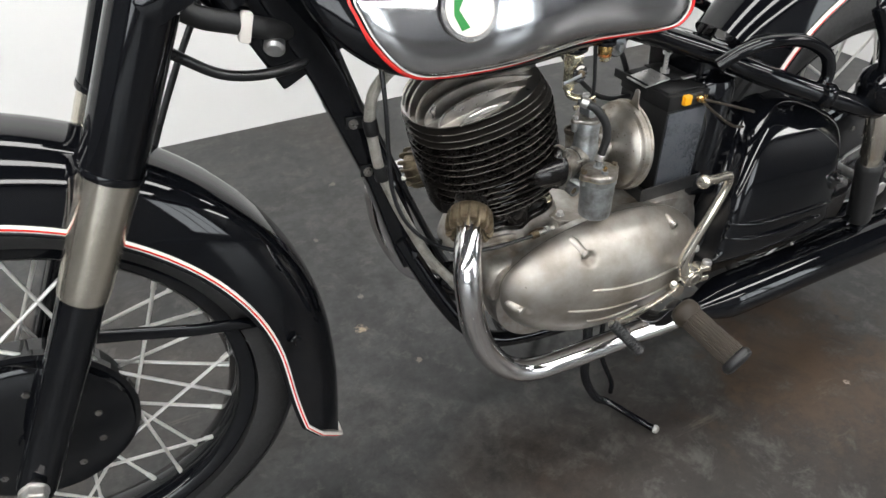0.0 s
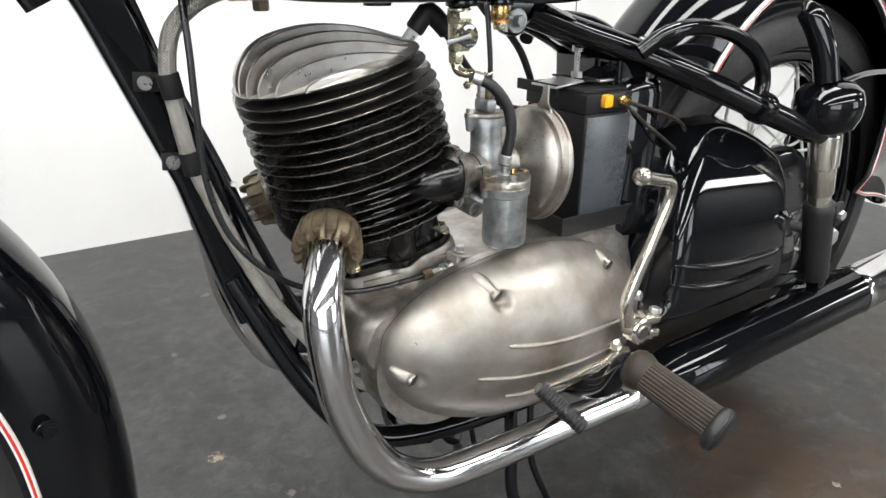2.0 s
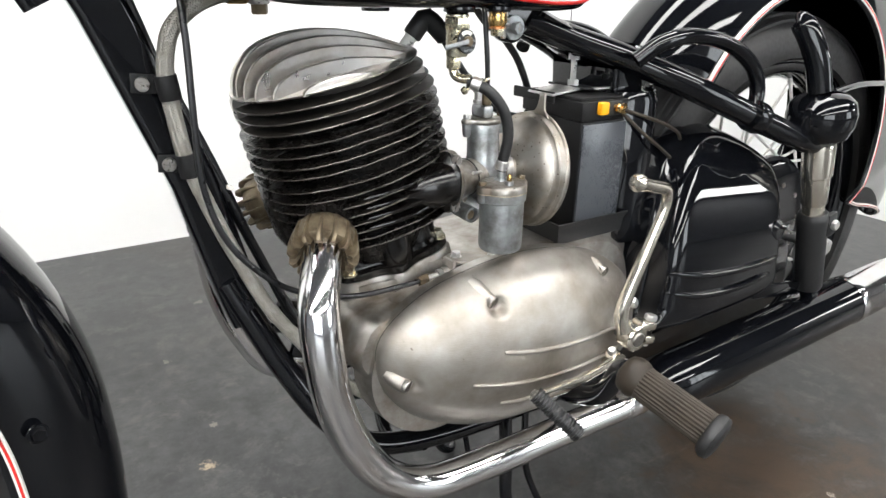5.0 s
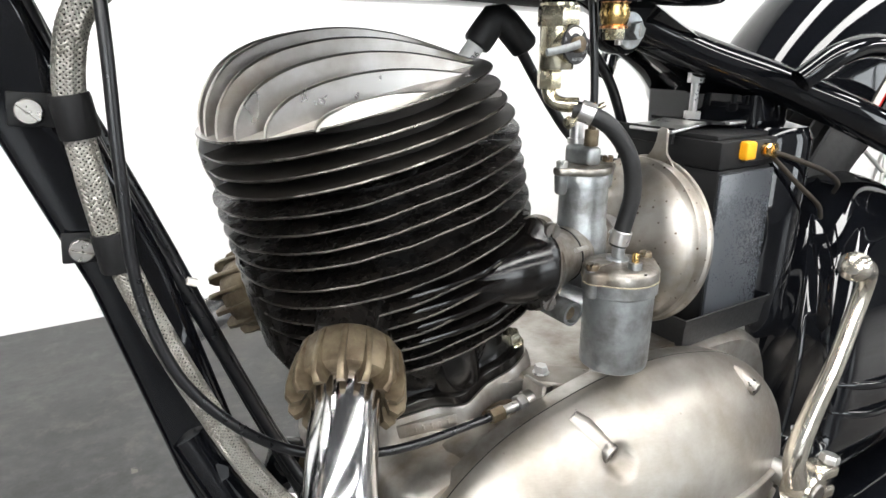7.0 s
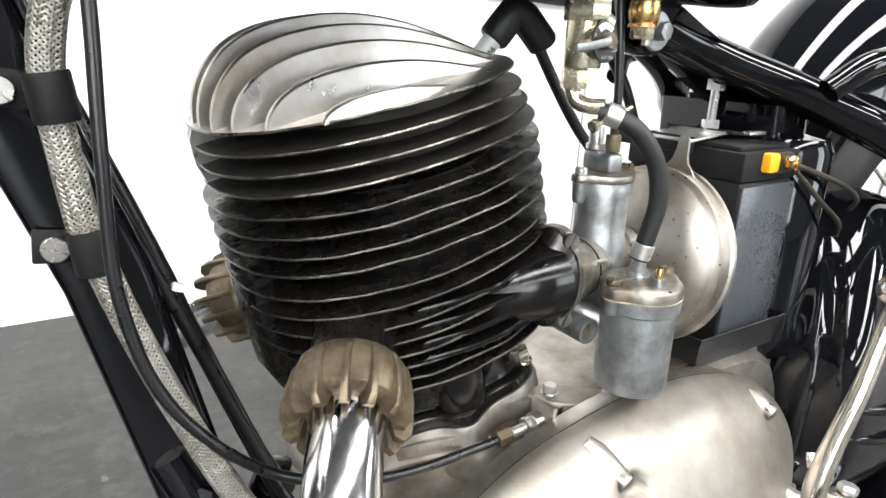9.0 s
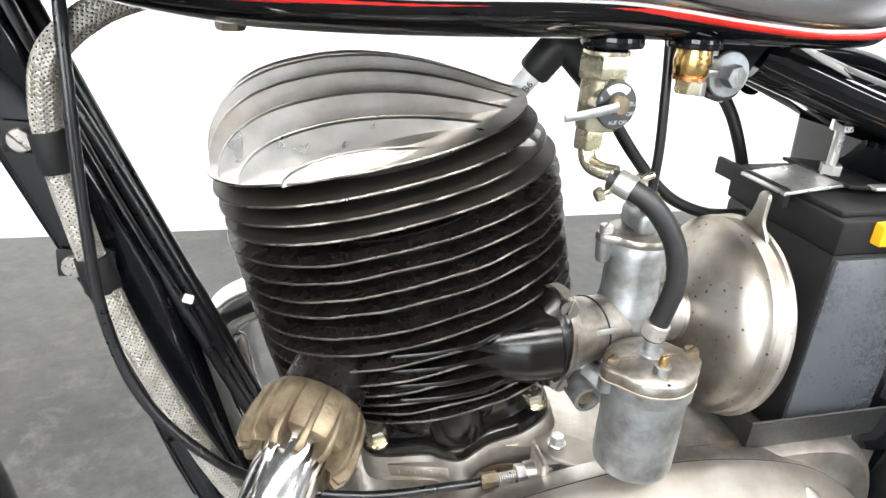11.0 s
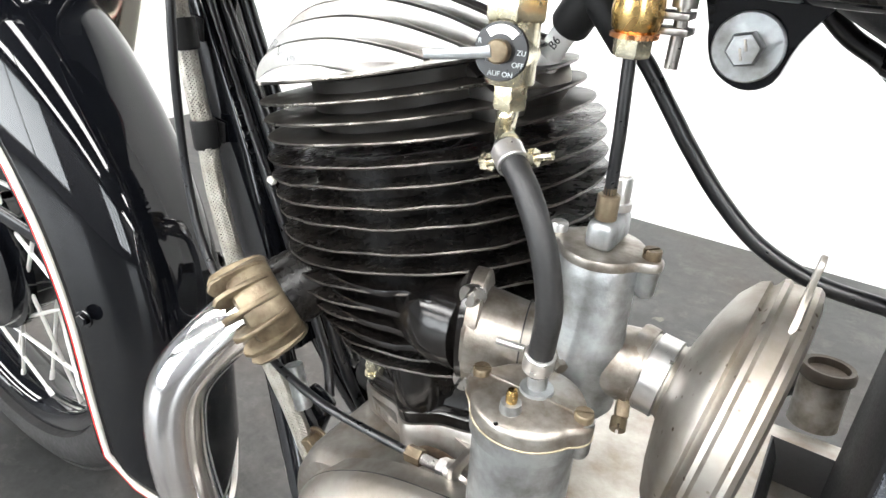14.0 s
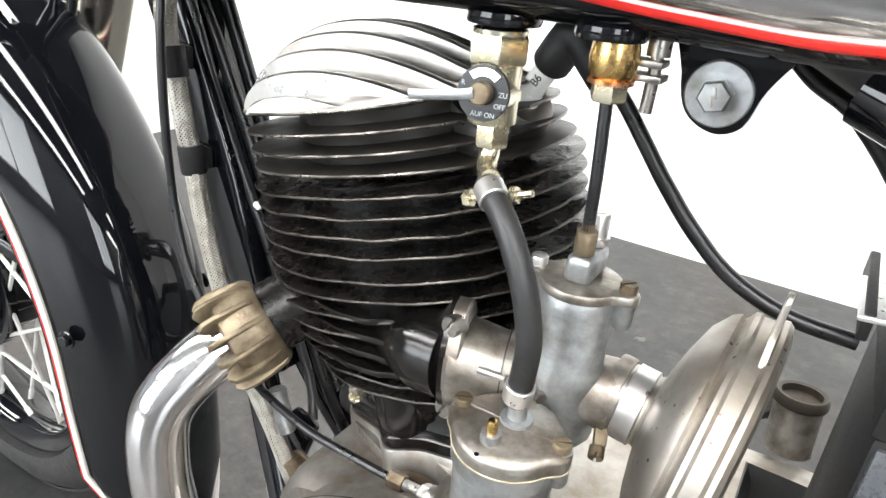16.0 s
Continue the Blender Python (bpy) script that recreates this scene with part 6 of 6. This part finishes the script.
part("adjuster_thread", lathe([(0.0, 0.009)] + [(0.0030 + (0.0004 if k % 2 else -0.0002), 0.009 + 0.0007 * k) for k in range(26)] + [(0.0, 0.028)], am, 16), STEEL, cc)
part("lock_nut", lathe([(0.0, 0.022), (0.0062, 0.022), (0.0066, 0.023), (0.0066, 0.0265), (0.0062, 0.0275), (0.0, 0.0275)], am, 6), STEEL, cc)
part("adjuster_boss", lathe([(0.0, 0.0275), (0.0068, 0.0275), (0.0072, 0.029), (0.0072, 0.040), (0.0058, 0.044), (0.0, 0.044)], am, 24), CAST, cc)
op = closed([(0.088, -0.050), (0.096, -0.044), (0.112, -0.050), (0.132, -0.068), (0.140, -0.080), (0.136, -0.090), (0.124, -0.088), (0.104, -0.076), (0.090, -0.062)], 5)
plate_ = part("inspection_plate", loft([[V(p.x, p.y, z - 0.0) for p in inset(op, f)] for z, f in ((0.410, 1.0), (0.4165, 1.0), (0.4178, 0.95))]), ALLOY, bike, "small aluminium plate bolted on the crankcase")
part("plate_bolt", hexbolt(at((0.102, -0.056, 0.4178)), 0.0085, 0.005, 0.0062), STEEL, plate_)
part("plate_bolt", hexbolt(at((0.131, -0.080, 0.4178)), 0.0085, 0.005, 0.0062), STEEL, plate_)

part("throttle_cable", tube([(0.1345, -0.0565, 0.5840), (0.1344, -0.0565, 0.592), (0.134, -0.0565, 0.610), (0.132, -0.055, 0.640), (0.130, -0.051, 0.68)], 0.0026, 14), CABLE, bike, "black throttle cable")
for pts, r, nm, lb in (
    ([(-0.205, -0.006, 0.75), (-0.176, -0.004, 0.667), (-0.150, -0.002, 0.607), (-0.119, 0.0, 0.526), (-0.096, 0.002, 0.458), (-0.066, 0.004, 0.375), (-0.05, 0.01, 0.33)], 0.0042, "wiring_conduit", "black wiring conduit behind the downtube"),
    ([(-0.195, -0.016, 0.75), (-0.171, -0.014, 0.668), (-0.143, -0.012, 0.577), (-0.104, -0.010, 0.478), (-0.070, -0.010, 0.390), (-0.056, -0.02, 0.36)], 0.0036, "brake_cable", "black control cable behind the downtube"),
    ([(-0.198, 0.012, 0.75), (-0.171, 0.014, 0.667), (-0.141, 0.016, 0.580), (-0.107, 0.016, 0.490), (-0.073, 0.012, 0.400), (-0.06, 0.012, 0.37)], 0.0050, "wiring_conduit", "black wiring conduit behind the downtube"),
    ([(0.108, -0.006, 0.640), (0.121, -0.001, 0.628), (0.136, 0.0, 0.609), (0.150, 0.0, 0.5915), (0.167, 0.0, 0.573), (0.187, 0.0, 0.557), (0.213, 0.0, 0.547), (0.242, 0.0, 0.545)], 0.0038, "ignition_lead", "black ignition lead"),
    ([(0.165, 0.025, 0.672), (0.192, 0.03, 0.646), (0.212, 0.03, 0.634), (0.234, 0.03, 0.611), (0.246, 0.03, 0.592), (0.257, 0.03, 0.568), (0.262, 0.03, 0.545)], 0.0042, "wiring_sleeve", "black wiring sleeve"),
    ([(-0.345, -0.03, 0.727), (-0.331, -0.022, 0.712), (-0.299, -0.02, 0.690), (-0.261, -0.02, 0.682), (-0.222, -0.02, 0.685), (-0.20, -0.01, 0.694)], 0.0055, "wiring_harness", "black wiring harness loop"),
    ([(-0.295, 0.03, 0.757), (-0.310, 0.03, 0.732), (-0.338, 0.03, 0.687), (-0.371, 0.03, 0.628), (-0.405, 0.03, 0.56)], 0.0036, "front_brake_cable", "grey front brake cable"),
):
    part(nm, tube(pts, r, 14), CABLE, bike, lb)
part("cable_tie", box((0.006, 0.005, 0.004), Matrix.Translation((-0.112, -0.012, 0.513)) @ Matrix.Rotation(0.4, 4, "Y"), 0.001), WHITE, bike, "cream plastic cable tie")
part("drain_banjo", tube([(-0.060, -0.05, 0.405), (-0.050, -0.052, 0.375)], 0.006, 14), ZINC, bike, "zinc fitting at the crankcase front")
fitting = part("gearbox_fitting", lathe([(0.0, 0.0), (0.0150, 0.0), (0.0145, 0.004), (0.0145, 0.034), (0.0, 0.034)], at((0.239, 0.110, 0.405), (-0.05, 0.1, 1)), 36), DIRTYZINC, bike, "dull grey-brown cylindrical fitting on the gearbox")
part("rubber_ring", lathe([(0.0, 0.036), (0.0118, 0.036), (0.0122, 0.0405), (0.0150, 0.041), (0.0164, 0.0385), (0.0164, 0.0345), (0.0150, 0.033), (0.0, 0.033)], at((0.239, 0.110, 0.405), (-0.05, 0.1, 1)), 36), PEGRUBBER, fitting, "dark rubber ring")
